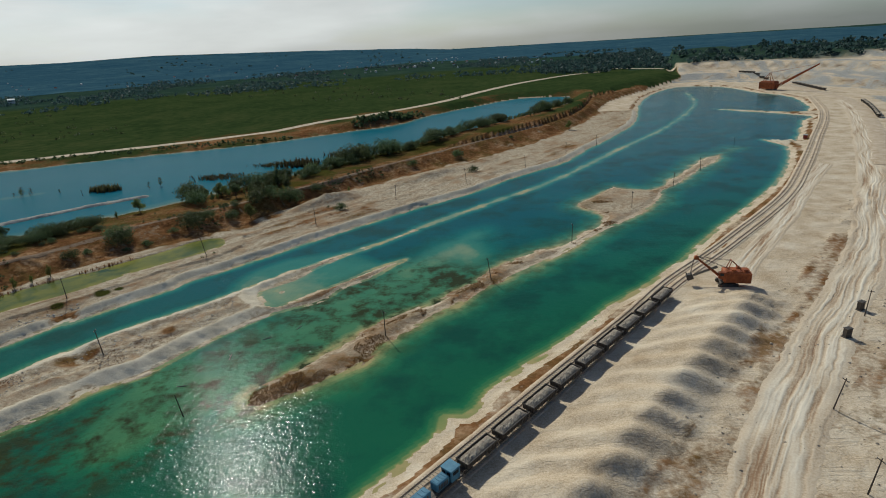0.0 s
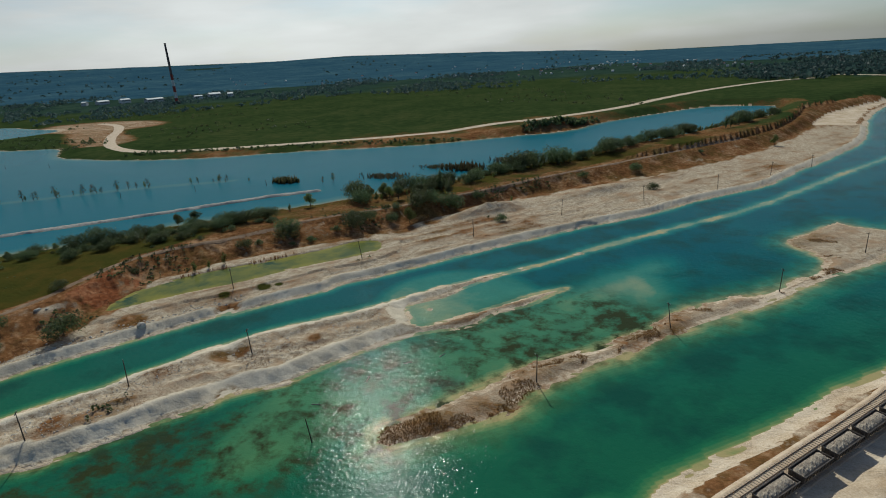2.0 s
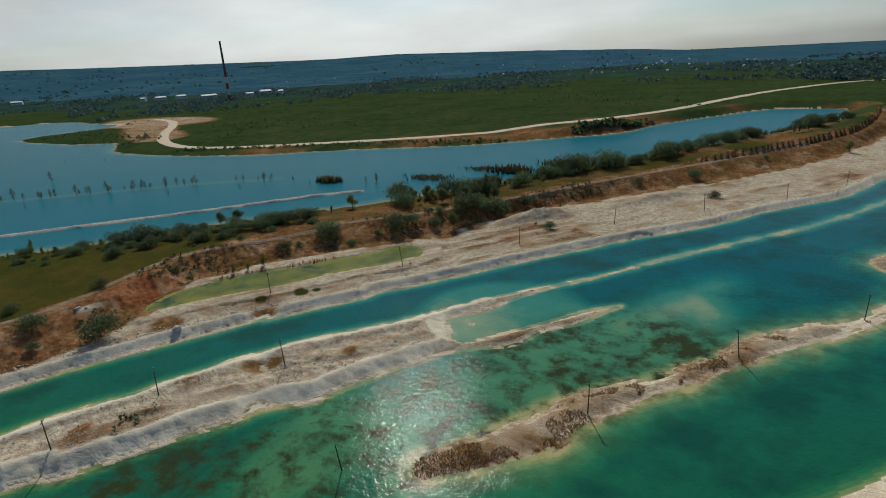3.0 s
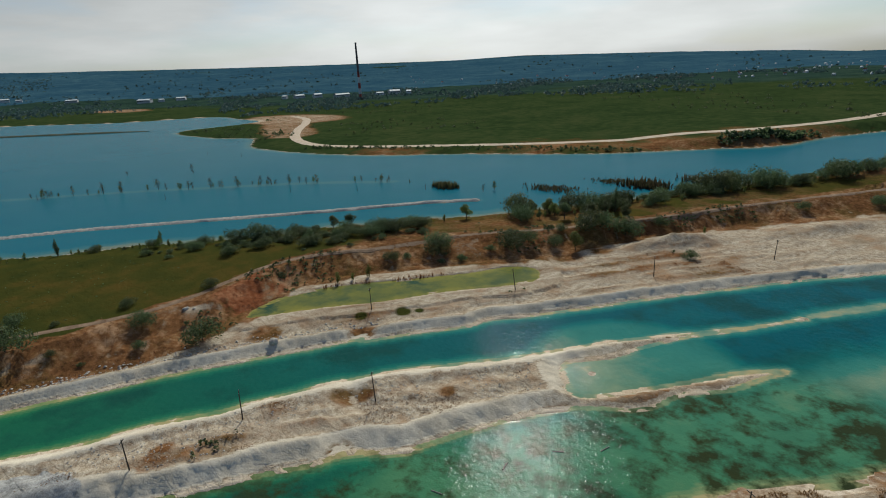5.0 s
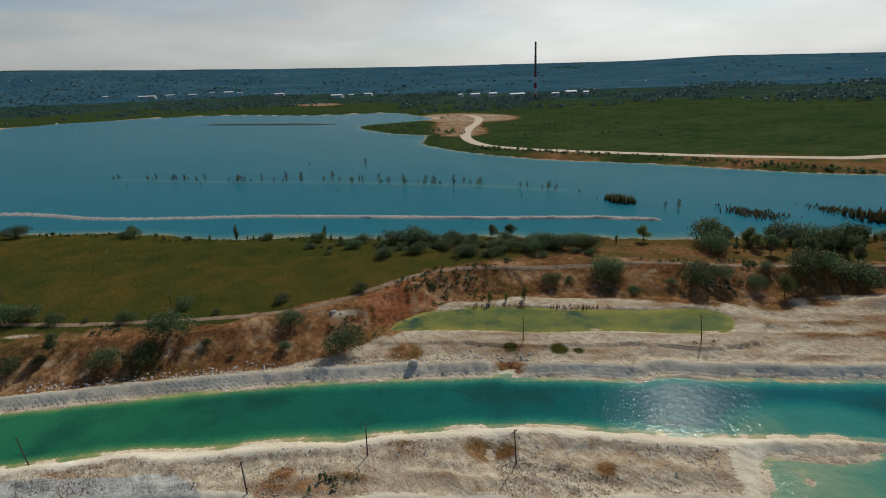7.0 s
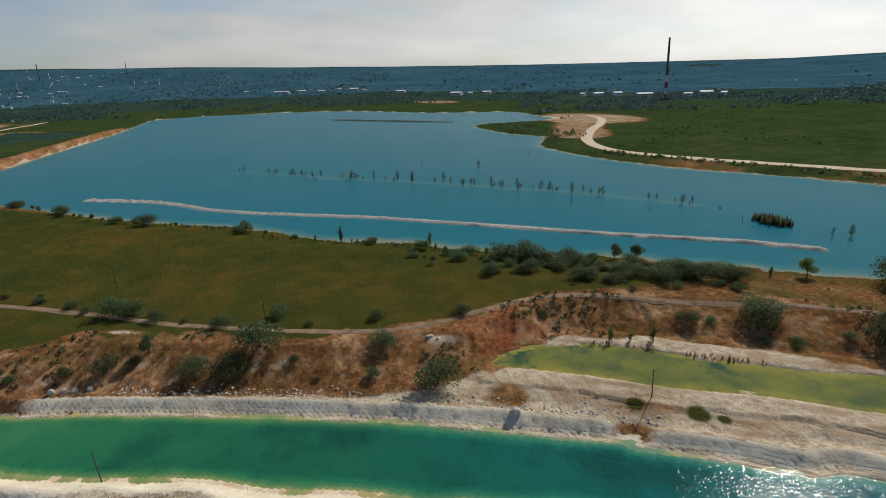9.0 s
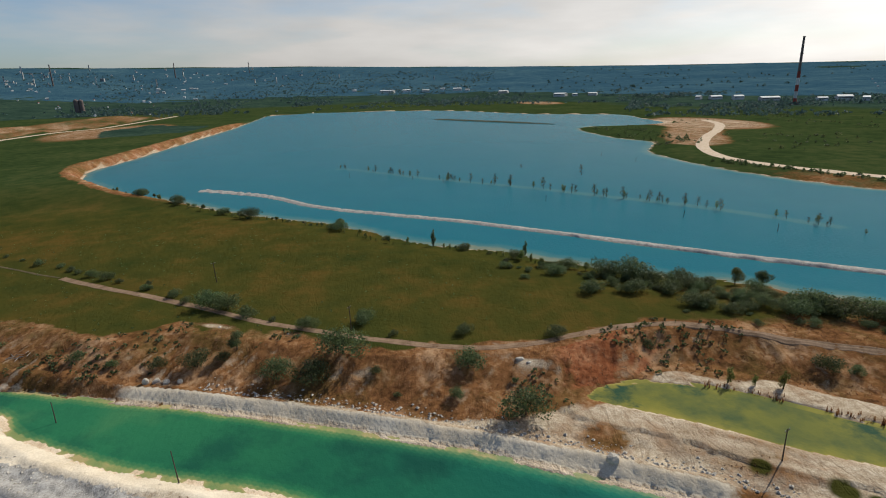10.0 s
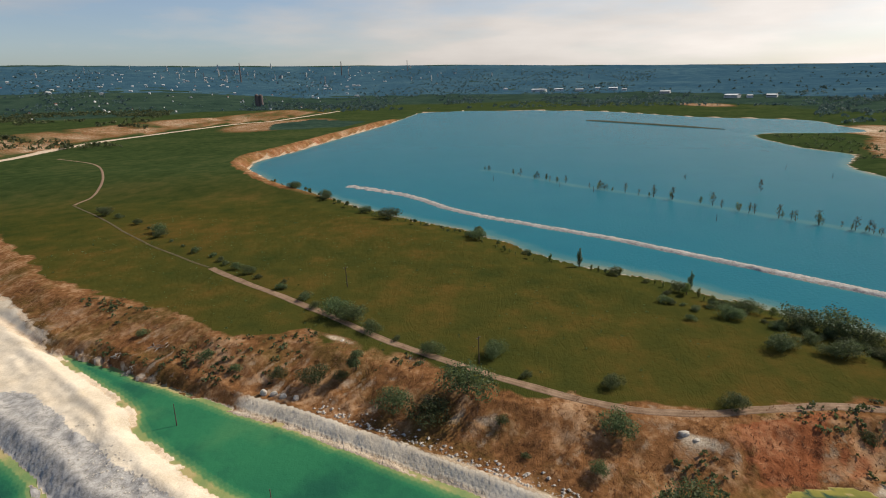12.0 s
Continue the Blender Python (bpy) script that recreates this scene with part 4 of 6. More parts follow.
ribbon("road_branch", [(-462, -205), (-500, -215), (-560, -250), (-640, -315), (-690, -395)], 2.2, 6, 6.0, M_TRACK, "brown dirt track across the green meadow", two_ruts)
ribbon("road_bank", [(191, 1155), (123, 1110), (33, 985), (-28, 860), (-80, 735), (-147, 641), (-223, 579), (-307, 522), (-375, 485), (-458, 450), (-520, 437), (-570, 447), (-628, 478), (-700, 535), (-770, 600), (-850, 660), (-930, 690)],
       13.0, 6, 8.0, M_ROAD, "pale chalk haul road along the lake bank", smooth_crown)
ribbon("road_main", [(-560, -470), (-676, -455), (-783, -472), (-915, -481), (-1118, -452), (-1440, -406), (-1850, -372)], 14.0, 6, 12.0, M_ROAD, "wide pale gravel road past the meadow", smooth_crown)
ribbon("road_haul", [(27, 41), (51, 86), (67, 111), (97, 153), (129, 195), (155, 236), (186, 289), (212, 335), (262, 430), (320, 545), (359, 640)], 15.0, 60, 1.4, M_HAUL, "broad rutted haul road over chalk spoil", many_ruts)
ribbon("road_service", [(78, 178), (96, 205), (128, 250), (160, 300), (196, 352)], 9.0, 26, 1.6, M_HAUL, "pale rutted service road on the quarry floor", many_ruts)
ribbon("road_bench", [(224, 343), (296, 479), (357, 618), (378, 737), (385, 934), (326, 1108), (228, 1244)], 12.0, 6, 8.0, M_ROAD, "pale quarry bench road", smooth_crown)


def far_bar():
    """A long low earth bar in the far lake, overgrown and uneven."""
    x, y, a = along(FAR_SPIT, 6.0)
    verts, faces = [], []
    for i in range(len(x)):
        taper = min(1.0, (len(x) - i) / 14.0, (i + 1) / 4.0)
        up = (0.7 + 1.5 * taper) * (1 + 0.35 * noise.noise((i * 0.4, 0.0, 2.0)))
        for o, h in ((-9, -1.2), (-6, 0.15), (-2, 1.0), (2, 0.9), (6, 0.1), (9, -1.2)):
            w = o * (0.45 + 0.55 * taper) * (1 + 0.25 * noise.noise((i * 0.3, o, 5.0)))
            verts.append((x[i] - math.sin(a[i]) * w, y[i] + math.cos(a[i]) * w, LAKE_Z + h * (up if h > 0 else 1.0)))
    for i in range(len(x) - 1):
        faces += [(i * 6 + j, (i + 1) * 6 + j, (i + 1) * 6 + j + 1, i * 6 + j + 1) for j in range(5)]
    me = bpy.data.meshes.new("earth_bar")
    me.from_pydata(verts, [], faces)
    me.shade_smooth()
    me.materials.append(plain("overgrown earth", (0.035, 0.045, 0.02), (0.075, 0.075, 0.035), 0.08, 0.95, 0, 0.6, 0.5))
    tagged(new("earth_bar", me), "long low overgrown earth bar in the far lake", "ground", kind="structure")


far_bar()


# ---------------------------------------------------------------- railway and train
RAIL_LINE = [tuple(TRAIN0 + TRAIN_U * s) for s in (-70, -30, 10, 50, 80)] + [(63, 182), (95, 219), (145, 282), (181, 340), (229, 424), (302, 557), (355, 690)]


def railway(line, shift, label):
    """A track: two rails over wooden sleepers, on its bed."""
    x, y, a = along(line, 2.0)
    x, y = x + np.sin(a) * shift, y - np.cos(a) * shift
    z = np.array([max(ground(px, py), ground(px - 1, py), ground(px + 1, py)) for px, py in zip(x, y)])
    z = np.convolve(np.pad(z, 4, mode="edge"), np.ones(9) / 9, "valid") + 0.12
    thing = tagged(empty("railway_track", Matrix.Identity(4)), label, "railway")
    for side in (-0.76, 0.76):
        bm = bmesh.new()
        prev = None
        for i in range(len(x)):
            nx, ny = -math.sin(a[i]), math.cos(a[i])
            ring = [bm.verts.new((x[i] + nx * (side + o), y[i] + ny * (side + o), z[i] + h)) for o, h in ((-0.07, 0.1), (-0.035, 0.3), (0.035, 0.3), (0.07, 0.1))]
            if prev:
                for k in range(3):
                    bm.faces.new((prev[k], prev[k + 1], ring[k + 1], ring[k]))
            prev = ring
        part("rail", bm, M_DUSTRAIL, thing)
    bm = bmesh.new()
    prev = None
    for i in range(len(x)):
        nx, ny = -math.sin(a[i]), math.cos(a[i])
        ring = [bm.verts.new((x[i] + nx * o, y[i] + ny * o, z[i] + h)) for o, h in ((-2.6, -0.5), (-1.6, 0.03), (1.6, 0.03), (2.6, -0.5))]
        if prev:
            for k in range(3):
                bm.faces.new((prev[k], prev[k + 1], ring[k + 1], ring[k]))
        prev = ring
    part("ballast_bed", bm, M_ROAD, thing, "low bed of dusty pale ballast")
    sx, sy, sa = along(line, 0.85)
    sx, sy = sx + np.sin(sa) * shift, sy - np.cos(sa) * shift
    bm = bmesh.new()
    box(bm, (0, 0, 0), (0.24, 2.5, 0.16), bevel=0.02)
    mesh = bpy.data.meshes.new("sleeper")
    bm.to_mesh(mesh)
    bm.free()
    mesh.materials.append(M_SLEEPER)
    for i in range(min(len(sx), 190)):
        ob = new("sleeper", mesh)
        ob.parent = thing
        ob.matrix_basis = pose(sx[i], sy[i], np.interp(np.hypot(sx[i] - x[0], sy[i] - y[0]), np.hypot(x - x[0], y - y[0]), z) + 0.06, 0, 0, math.degrees(sa[i]) + random.uniform(-2, 2))
    return x, y, z, a


TRACK = railway(RAIL_LINE, 0.0, "quarry railway track with two steel rails on dark sleepers")
railway(RAIL_LINE, -4.6, "spare quarry railway track near the water's edge")


def rail_top(s):
    """Place and heading on the track, s metres beyond the train's origin."""
    p = TRAIN0 + TRAIN_U * s
    k = int(np.argmin((TRACK[0] - p[0]) ** 2 + (TRACK[1] - p[1]) ** 2))
    return Matrix.Translation((p[0], p[1], TRACK[2][k] + 0.3)) @ Matrix.Rotation(math.atan2(TRAIN_U[1], TRAIN_U[0]), 4, "Z")


def bogie(bm, x):
    for side in (-0.98, 0.98):
        box(bm, (x, side, 0.55), (2.5, 0.14, 0.32), bevel=0.04)
    box(bm, (x, 0, 0.62), (0.5, 1.9, 0.3), bevel=0.04)


def wheelset(bm, x):
    rod(bm, (x, -1.0, 0.46), (x, 1.0, 0.46), 0.08)
    for side in (-0.76, 0.76):
        rod(bm, (x, side - 0.07, 0.46), (x, side + 0.07, 0.46), 0.46, sides=14)


def dump_wagon():
    """A side-tipping wagon heaped with marl."""
    thing = tagged(empty("dump_wagon", Matrix.Identity(4)), "dark steel tipping wagon heaped with grey marl", "wagon", "wagons of the quarry train")
    bm = bmesh.new()
    box(bm, (0, 0, 1.15), (11.2, 1.3, 0.4), bevel=0.04)
    for x in (-3.4, -1.1, 1.1, 3.4):
        box(bm, (x, 0, 1.32), (0.3, 2.8, 0.22))
    part("underframe", bm, M_STEEL, thing)
    bm = bmesh.new()
    box(bm, (0, 0, 1.55), (9.6, 2.7, 0.2))
    for side in (-1, 1):
        lean = Matrix.Rotation(radians(-9 * side), 4, "X")
        box(bm, (0, side * 1.48, 2.2), (9.8, 0.12, 1.35), lean, 0.02)
        box(bm, (0, side * 1.60, 2.88), (10.0, 0.22, 0.16), None, 0.03)
        for k in range(8):
            box(bm, (-4.2 + k * 1.2, side * 1.60, 2.15), (0.16, 0.14, 1.3), lean)
    for end in (-1, 1):
        box(bm, (end * 4.9, 0, 2.2), (0.14, 3.0, 1.35), None, 0.02)
        for k in (-0.9, 0, 0.9):
            box(bm, (end * 5.02, k, 2.15), (0.12, 0.14, 1.25))
    part("tub", bm, M_STEEL, thing)
    bm = bmesh.new()
    rng = random.Random(5)
    nx, ny = 26, 8
    grid = [[bm.verts.new((-4.78 + 9.56 * i / nx, -1.42 + 2.84 * j / ny, 2.45 + 0.75 * math.sin(math.pi * j / ny) ** 0.8 * min(1, 3.2 * math.sin(math.pi * i / nx)) + rng.uniform(-0.13, 0.13) * (0 < j < ny))) for j in range(ny + 1)] for i in range(nx + 1)]
    for i in range(nx):
        for j in range(ny):
            bm.faces.new((grid[i][j], grid[i + 1][j], grid[i + 1][j + 1], grid[i][j + 1]))
    part("load", bm, M_ORE, thing, "heaped grey-brown marl load")
    for x in (-3.9, 3.9):
        bm = bmesh.new()
        bogie(bm, x)
        frame_part = part("bogie", bm, M_STEEL, thing)
        for dx in (-0.9, 0.9):
            bm = bmesh.new()
            wheelset(bm, x + dx)
            part("wheelset", bm, M_RAIL, frame_part)
    for end in (-1, 1):
        bm = bmesh.new()
        box(bm, (end * 5.75, 0, 1.05), (0.7, 0.3, 0.3), None, 0.05)
        part("coupler", bm, M_STEEL, thing)
    for side in (-1, 1):
        for x in (-2.3, 2.3):
            bm = bmesh.new()
            rod(bm, (x, side * 0.7, 1.0), (x, side * 1.35, 1.5), 0.16)
            part("tipping_cylinder", bm, M_STEEL, thing)
    return thing


wagon = dump_wagon()
wagon.matrix_basis = rail_top(0.0)
for k in range(1, 9):
    copy_thing(wagon, rail_top(k * 11.62))


bx, by, ba = along([(300, 470), (366, 618), (390, 737), (400, 934), (345, 1108)], 13.0)
for k in list(range(4, 13)) + list(range(22, 30)) + list(range(36, 42)):
    copy_thing(wagon, Matrix.Translation((bx[k], by[k], ground(bx[k], by[k]) + 0.25)) @ Matrix.Rotation(ba[k], 4, "Z"))


def locomotive():
    """A blue quarry locomotive: long hoods either side of a raised cab."""
    thing = tagged(empty("locomotive", rail_top(-13.2)), "faded blue quarry locomotive coupled to loaded wagons", "locomotive")
    bm = bmesh.new()
    box(bm, (0, 0, 1.25), (13.6, 2.9, 0.4), None, 0.05)
    part("chassis", bm, M_STEEL, thing)
    for x, w in ((-4.1, 4.8), (1.7, 3.4)):
        bm = bmesh.new()
        box(bm, (x, 0, 2.4), (w, 2.1, 1.9), None, 0.15)
        for k in range(4):
            box(bm, (x - w / 3 + k * w / 4.5, 0, 3.39), (0.5, 1.3, 0.1), None, 0.02)
        hood = part("hood", bm, M_BLUE, thing)
        for side in (-1, 1):
            bm = bmesh.new()
            for k in range(6):
                box(bm, (x - w / 3 + k * w / 8, side * 1.07, 2.4), (0.28, 0.05, 1.1))
            part("louvre", bm, M_STEEL, hood)
    bm = bmesh.new()
    box(bm, (4.9, 0, 2.75), (2.6, 2.8, 2.7), None, 0.12)
    cab = part("cab", bm, M_BLUE, thing)
    bm = bmesh.new()
    box(bm, (4.9, 0, 4.17), (2.9, 3.0, 0.16), None, 0.05)
    part("roof", bm, M_BLUE, thing)
    for x, y, sx, sy in ((4.9, 1.41, 1.6, 0.05), (4.9, -1.41, 1.6, 0.05), (6.21, 0.65, 0.05, 0.9), (6.21, -0.65, 0.05, 0.9), (3.59, 0.65, 0.05, 0.9), (3.59, -0.65, 0.05, 0.9)):
        bm = bmesh.new()
        box(bm, (x, y, 3.3), (sx, sy, 0.8))
        part("window", bm, M_GLASS, cab)
    for side in (-1, 1):
        bm = bmesh.new()
        rod(bm, (-6.6, side * 1.38, 2.3), (3.4, side * 1.38, 2.3), 0.03, sides=6)
        for k in range(7):
            rod(bm, (-6.6 + k * 1.66, side * 1.38, 1.4), (-6.6 + k * 1.66, side * 1.38, 2.3), 0.03, sides=6)
        part("handrail", bm, M_STEEL, thing)
    for x in (-4.2, 4.2):
        bm = bmesh.new()
        bogie(bm, x)
        frame_part = part("bogie", bm, M_STEEL, thing)
        for dx in (-1.1, 1.1):
            bm = bmesh.new()
            wheelset(bm, x + dx)
            part("wheelset", bm, M_RAIL, frame_part)


locomotive()


# ---------------------------------------------------------------- excavators
def rope_shovel():
    """An orange mining shovel on crawlers, with lattice gantry, boom, stick and bucket."""
    gx, gy = 77.0, 178.5
    thing = tagged(empty("rope_shovel", pose(gx, gy, ground(gx, gy) + 0.05, 0, 0, 172)), "rusty orange mining shovel loading from the chalk bank", "excavator")
    for side in (-1, 1):
        bm = bmesh.new()
        box(bm, (0, side * 2.3, 0.75), (6.2, 1.1, 1.4), None, 0.35)
        for k in range(12):
            box(bm, (-2.8 + k * 0.5, side * 2.3, 1.46), (0.34, 1.2, 0.1))
        crawler = part("crawler", bm, M_STEEL, thing)
        bm = bmesh.new()
        for k in (-2.4, 2.4):
            rod(bm, (k, side * 2.95, 0.75), (k, side * 2.8, 0.75), 0.55, sides=14)
        part("drive_wheel", bm, M_RAIL, crawler)
    bm = bmesh.new()
    rod(bm, (0, 0, 0.9), (0, 0, 1.9), 2.0, sides=20)
    box(bm, (0, 0, 1.1), (4.5, 3.8, 0.7), None, 0.1)
    part("turntable", bm, M_STEEL, thing)
    bm = bmesh.new()
    box(bm, (-2.6, 0, 3.7), (8.2, 5.4, 3.6), None, 0.2)
    box(bm, (-2.6, 0, 5.62), (7.6, 4.6, 0.35), None, 0.1, 0.92)
    house = part("machine_house", bm, M_ORANGE, thing)
    for k in range(7):
        for side in (-1, 1):
            bm = bmesh.new()
            box(bm, (-6.0 + k * 1.15, side * 2.76, 3.7), (0.12, 0.1, 3.2))
            part("wall_rib", bm, M_ORANGE, house)
    for x, y in ((-5.0, 1.2), (-3.2, -1.2), (-1.4, 1.2)):
        bm = bmesh.new()
        box(bm, (x, y, 6.0), (1.3, 1.1, 0.7), None, 0.12)
        part("roof_vent", bm, M_ORANGE, house)
    bm = bmesh.new()
    box(bm, (2.3, 1.9, 4.4), (1.8, 1.5, 2.2), None, 0.1)
    cab = part("cab", bm, M_ORANGE, thing)
    for x, y, sx, sy in ((3.21, 1.9, 0.05, 1.1), (2.3, 2.66, 1.2, 0.05)):
        bm = bmesh.new()
        box(bm, (x, y, 4.8), (sx, sy, 0.9))
        part("window", bm, M_GLASS, cab)
    bm = bmesh.new()
    for side in (-1, 1):
        rod(bm, (0.6, side * 1.4, 5.4), (-0.6, side * 0.7, 9.0), 0.16, 0.12, 6)
        rod(bm, (-4.2, side * 1.6, 5.6), (-0.6, side * 0.7, 9.0), 0.12, 0.1, 6)
    rod(bm, (-0.6, -0.9, 9.0), (-0.6, 0.9, 9.0), 0.16, sides=8)
    part("gantry", bm, M_ORANGE, thing)
    bm = bmesh.new()
    for side in (-1, 1):
        rod(bm, (1.6, side * 1.1, 2.6), (10.2, side * 0.35, 9.6), 0.34, 0.22, 6)
    for k in range(6):
        f = 0.12 + 0.15 * k
        w = 1.1 - 0.75 * f
        rod(bm, (1.6 + 8.6 * f, -w, 2.6 + 7.0 * f), (1.6 + 8.6 * f, w, 2.6 + 7.0 * f), 0.12, sides=6)
    boom = part("boom", bm, M_ORANGE, thing)
    bm = bmesh.new()
    rod(bm, (10.2, -0.5, 9.6), (10.2, 0.5, 9.6), 0.75, sides=18)
    part("sheave", bm, M_ORANGE, boom)
    bm = bmesh.new()
    for side in (-1, 1):
        rod(bm, (3.4, side * 0.5, 6.6), (10.6, side * 0.4, 3.2), 0.24, 0.22, 6)
    part("dipper_stick", bm, M_STEEL, thing)
    bm = bmesh.new()
    box(bm, (11.7, 0, 2.7), (2.2, 2.3, 2.0), Matrix.Rotation(radians(20), 4, "Y"), 0.25, 0.85)
    for k in range(5):
        box(bm, (12.75, -0.9 + k * 0.45, 3.6), (0.5, 0.2, 0.25), Matrix.Rotation(radians(-40), 4, "Y"), 0.0, 0.6)
    part("bucket", bm, M_STEEL, thing, "worn dark steel bucket")
    for side in (-0.4, 0.4):
        for a, b in (((-0.6, side, 9.0), (10.2, side, 9.9)), ((10.8, side, 9.3), (11.6, side, 3.8)), ((-1.0, side, 5.6), (10.2, side, 10.2))):
            bm = bmesh.new()
            rod(bm, a, b, 0.06, sides=5)
            part("rope", bm, M_STEEL, thing)


rope_shovel()


def dragline():
    gx, gy = 345.0, 772.0
    thing = tagged(empty("dragline_excavator", pose(gx, gy, ground(gx, gy), 0, 0, -52)), "rusty dragline excavator with a long lattice boom", "excavator")
    bm = bmesh.new()
    rod(bm, (0, 0, 0), (0, 0, 1.6), 6.5, 6.2, 20)
    part("base", bm, M_STEEL, thing)
    bm = bmesh.new()
    box(bm, (-4, 0, 6), (19, 12, 8.6), None, 0.4)
    box(bm, (-4, 0, 10.6), (17, 9, 0.9), None, 0.2)
    part("machine_house", bm, M_ORANGE, thing)
    bm = bmesh.new()
    for side in (-1, 1):
        for up in (0, 2.2):
            rod(bm, (5, side * 3, 3 + up), (52, side * 0.8, 31 + up * 0.4), 0.45, 0.3, 6)
    for k in range(14):
        f = k / 14
        x, z, w = 5 + 47 * f, 3 + 28 * f, 3 - 2.2 * f
        rod(bm, (x, -w, z), (x + 3.4, w, z + 4.0 - 0.9 * f), 0.2, sides=5)
        rod(bm, (x, w, z), (x + 3.4, -w, z + 2.0), 0.2, sides=5)
    part("boom", bm, M_ORANGE, thing)
    bm = bmesh.new()
    for side in (-1, 1):
        rod(bm, (0, side * 3, 10), (-4, side * 1.5, 21), 0.4, 0.3, 6)
        rod(bm, (-4, side * 1.5, 21), (52, side * 0.8, 32), 0.16, 0.16, 5)
        rod(bm, (-4, side * 1.5, 21), (-11, side * 3, 10), 0.3, 0.3, 6)
    part("mast", bm, M_ORANGE, thing)


dragline()


# ---------------------------------------------------------------- poles
def utility_pole(name, height, arm, label, group):
    thing = tagged(empty(name, Matrix.Identity(4)), label, "pole", group)
    bm = bmesh.new()
    rod(bm, (0, 0, -0.8), (0, 0, height), 0.17, 0.10, 8)
    part("post", bm, M_OLDWOOD, thing)
    if arm:
        bm = bmesh.new()
        box(bm, (0, 0, height - 0.5), (0.14, 1.7, 0.14))
        bar = part("crossarm", bm, M_OLDWOOD, thing)
        for y in (-0.75, 0.75):
            bm = bmesh.new()
            rod(bm, (0, y, height - 0.43), (0, y, height - 0.15), 0.07, 0.05, 6)
            part("insulator", bm, M_PLASTER, bar)
    return thing


POLES = [(-143, 84, 5), (-140, 110, 4), (-119, 136, 1), (-34, 149, 2), (-2, 190, -3), (32, 229, 2), (67, 276, 0), (98, 316, 3), (125, 354, -2), (168, 417, 0), (-161, 174, 4), (-128, 217, -2),
         (-91, 258, 2), (-58, 302, 3), (-20, 339, -2), (18, 373, 0), (49, 413, 2), (77, 451, 0), (76, 112, 6), (108, 157, 2), (69, 87, 4), (-302, 31, 2), (-241, 84, 3)]
first = utility_pole("utility_pole", 8.6, True, "weathered dark wooden pole with a short crossarm", "poles along the flooded quarry")
for k, (px, py, lean) in enumerate(POLES):
    m = pose(px, py, max(ground(px, py), POOL_Z - 0.4), lean, 1.3 * lean - 3, 40 + 25 * math.sin(k * 2.4))
    if k == 0:
        first.matrix_basis = m
    else:
        copy_thing(first, m)
bare = utility_pole("bare_pole", 7.5, False, "bare leaning pole standing in shallow water or chalk", "poles without arms")
bare.matrix_basis = pose(-78, 109, -0.7, 2, -5, 20)
for px, py, lx, ly in ((-186, 44, 8, -14), (-219, 5, 4, -8)):
    copy_thing(bare, pose(px, py, ground(px, py), lx, ly, 0))
LAKE_POLES = [(-561, 92), (-529, 143), (-509, 165), (-417, 217), (-352, 275), (-311, 301), (-269, 325), (-556, 359), (-603, 347), (-792, 370)]
stake = utility_pole("lake_stake", 5.5, False, "thin dark stake standing out of the blue lake", "stakes in the lake")
for k, (px, py) in enumerate(LAKE_POLES):
    m = pose(px, py, max(ground(px, py), LAKE_Z - 1.5), 3 * math.sin(k), 4 * math.cos(k * 1.7), 0)
    if k == 0:
        stake.matrix_basis = m
    else:
        copy_thing(stake, m)


# ---------------------------------------------------------------- trees and bushes
def crown_mesh(name, lobes, count, leaf, material, seed):
    """A crown of many small leaf sprays round a few uneven lobes (x, y, z, rx, ry, rz)."""
    rng = np.random.RandomState(seed)
    weight = np.array([l[3] * l[4] + l[4] * l[5] for l in lobes])
    pick = rng.choice(len(lobes), count, p=weight / weight.sum())
    L = np.array(lobes)[pick]
    d = rng.normal(size=(count, 3))
    d /= np.linalg.norm(d, axis=1)[:, None]
    rad = rng.uniform(0.55, 1.08, count)[:, None] * (1 + 0.16 * np.sin(d[:, :1] * 5 + d[:, 1:2] * 7 + seed))
    c = L[:, :3] + d * L[:, 3:] * rad
    c[:, 2] = np.maximum(c[:, 2], 0.12)
    a = rng.normal(size=(count, 3))
    a -= (a * d).sum(1)[:, None] * d * 0.55
    a /= np.linalg.norm(a, axis=1)[:, None]
    b = np.cross(a, d + rng.normal(size=(count, 3)) * 0.6)
    b /= np.linalg.norm(b, axis=1)[:, None]
    s = leaf * rng.uniform(0.6, 1.35, count)[:, None]
    v = np.stack([c - a * s, c + b * s * 0.55, c + a * s, c - b * s * 0.55], 1).reshape(-1, 3)
    me = bpy.data.meshes.new(name)
    me.from_pydata(v.tolist(), [], [(4 * k, 4 * k + 1, 4 * k + 2, 4 * k + 3) for k in range(count)])
    me.materials.append(material)
    return me


def tree_kind(name, label, category, group, lobes, trunk, count, leaf, material, seed):
    """A tree or bush one unit of height per metre: tapered trunk with limbs, and a leafy crown."""
    thing = tagged(empty(name, Matrix.Identity(4)), label, category, group)
    bm = bmesh.new()
    rng = random.Random(seed)
    rod(bm, (0, 0, -0.3), (0.1, 0.05, trunk), 0.035 * trunk + 0.06, 0.05, 7)
    for l in lobes:
        z0 = trunk * rng.uniform(0.25, 0.7)
        rod(bm, (0.02, 0.01, z0), (l[0] * 0.8, l[1] * 0.8, max(z0 + 0.1, l[2])), 0.07, 0.025, 5)
    part("trunk", bm, M_BARK, thing)
    ob = new("crown", crown_mesh("crown", lobes, count, leaf, material, seed))
    ob.parent = thing
    return thing


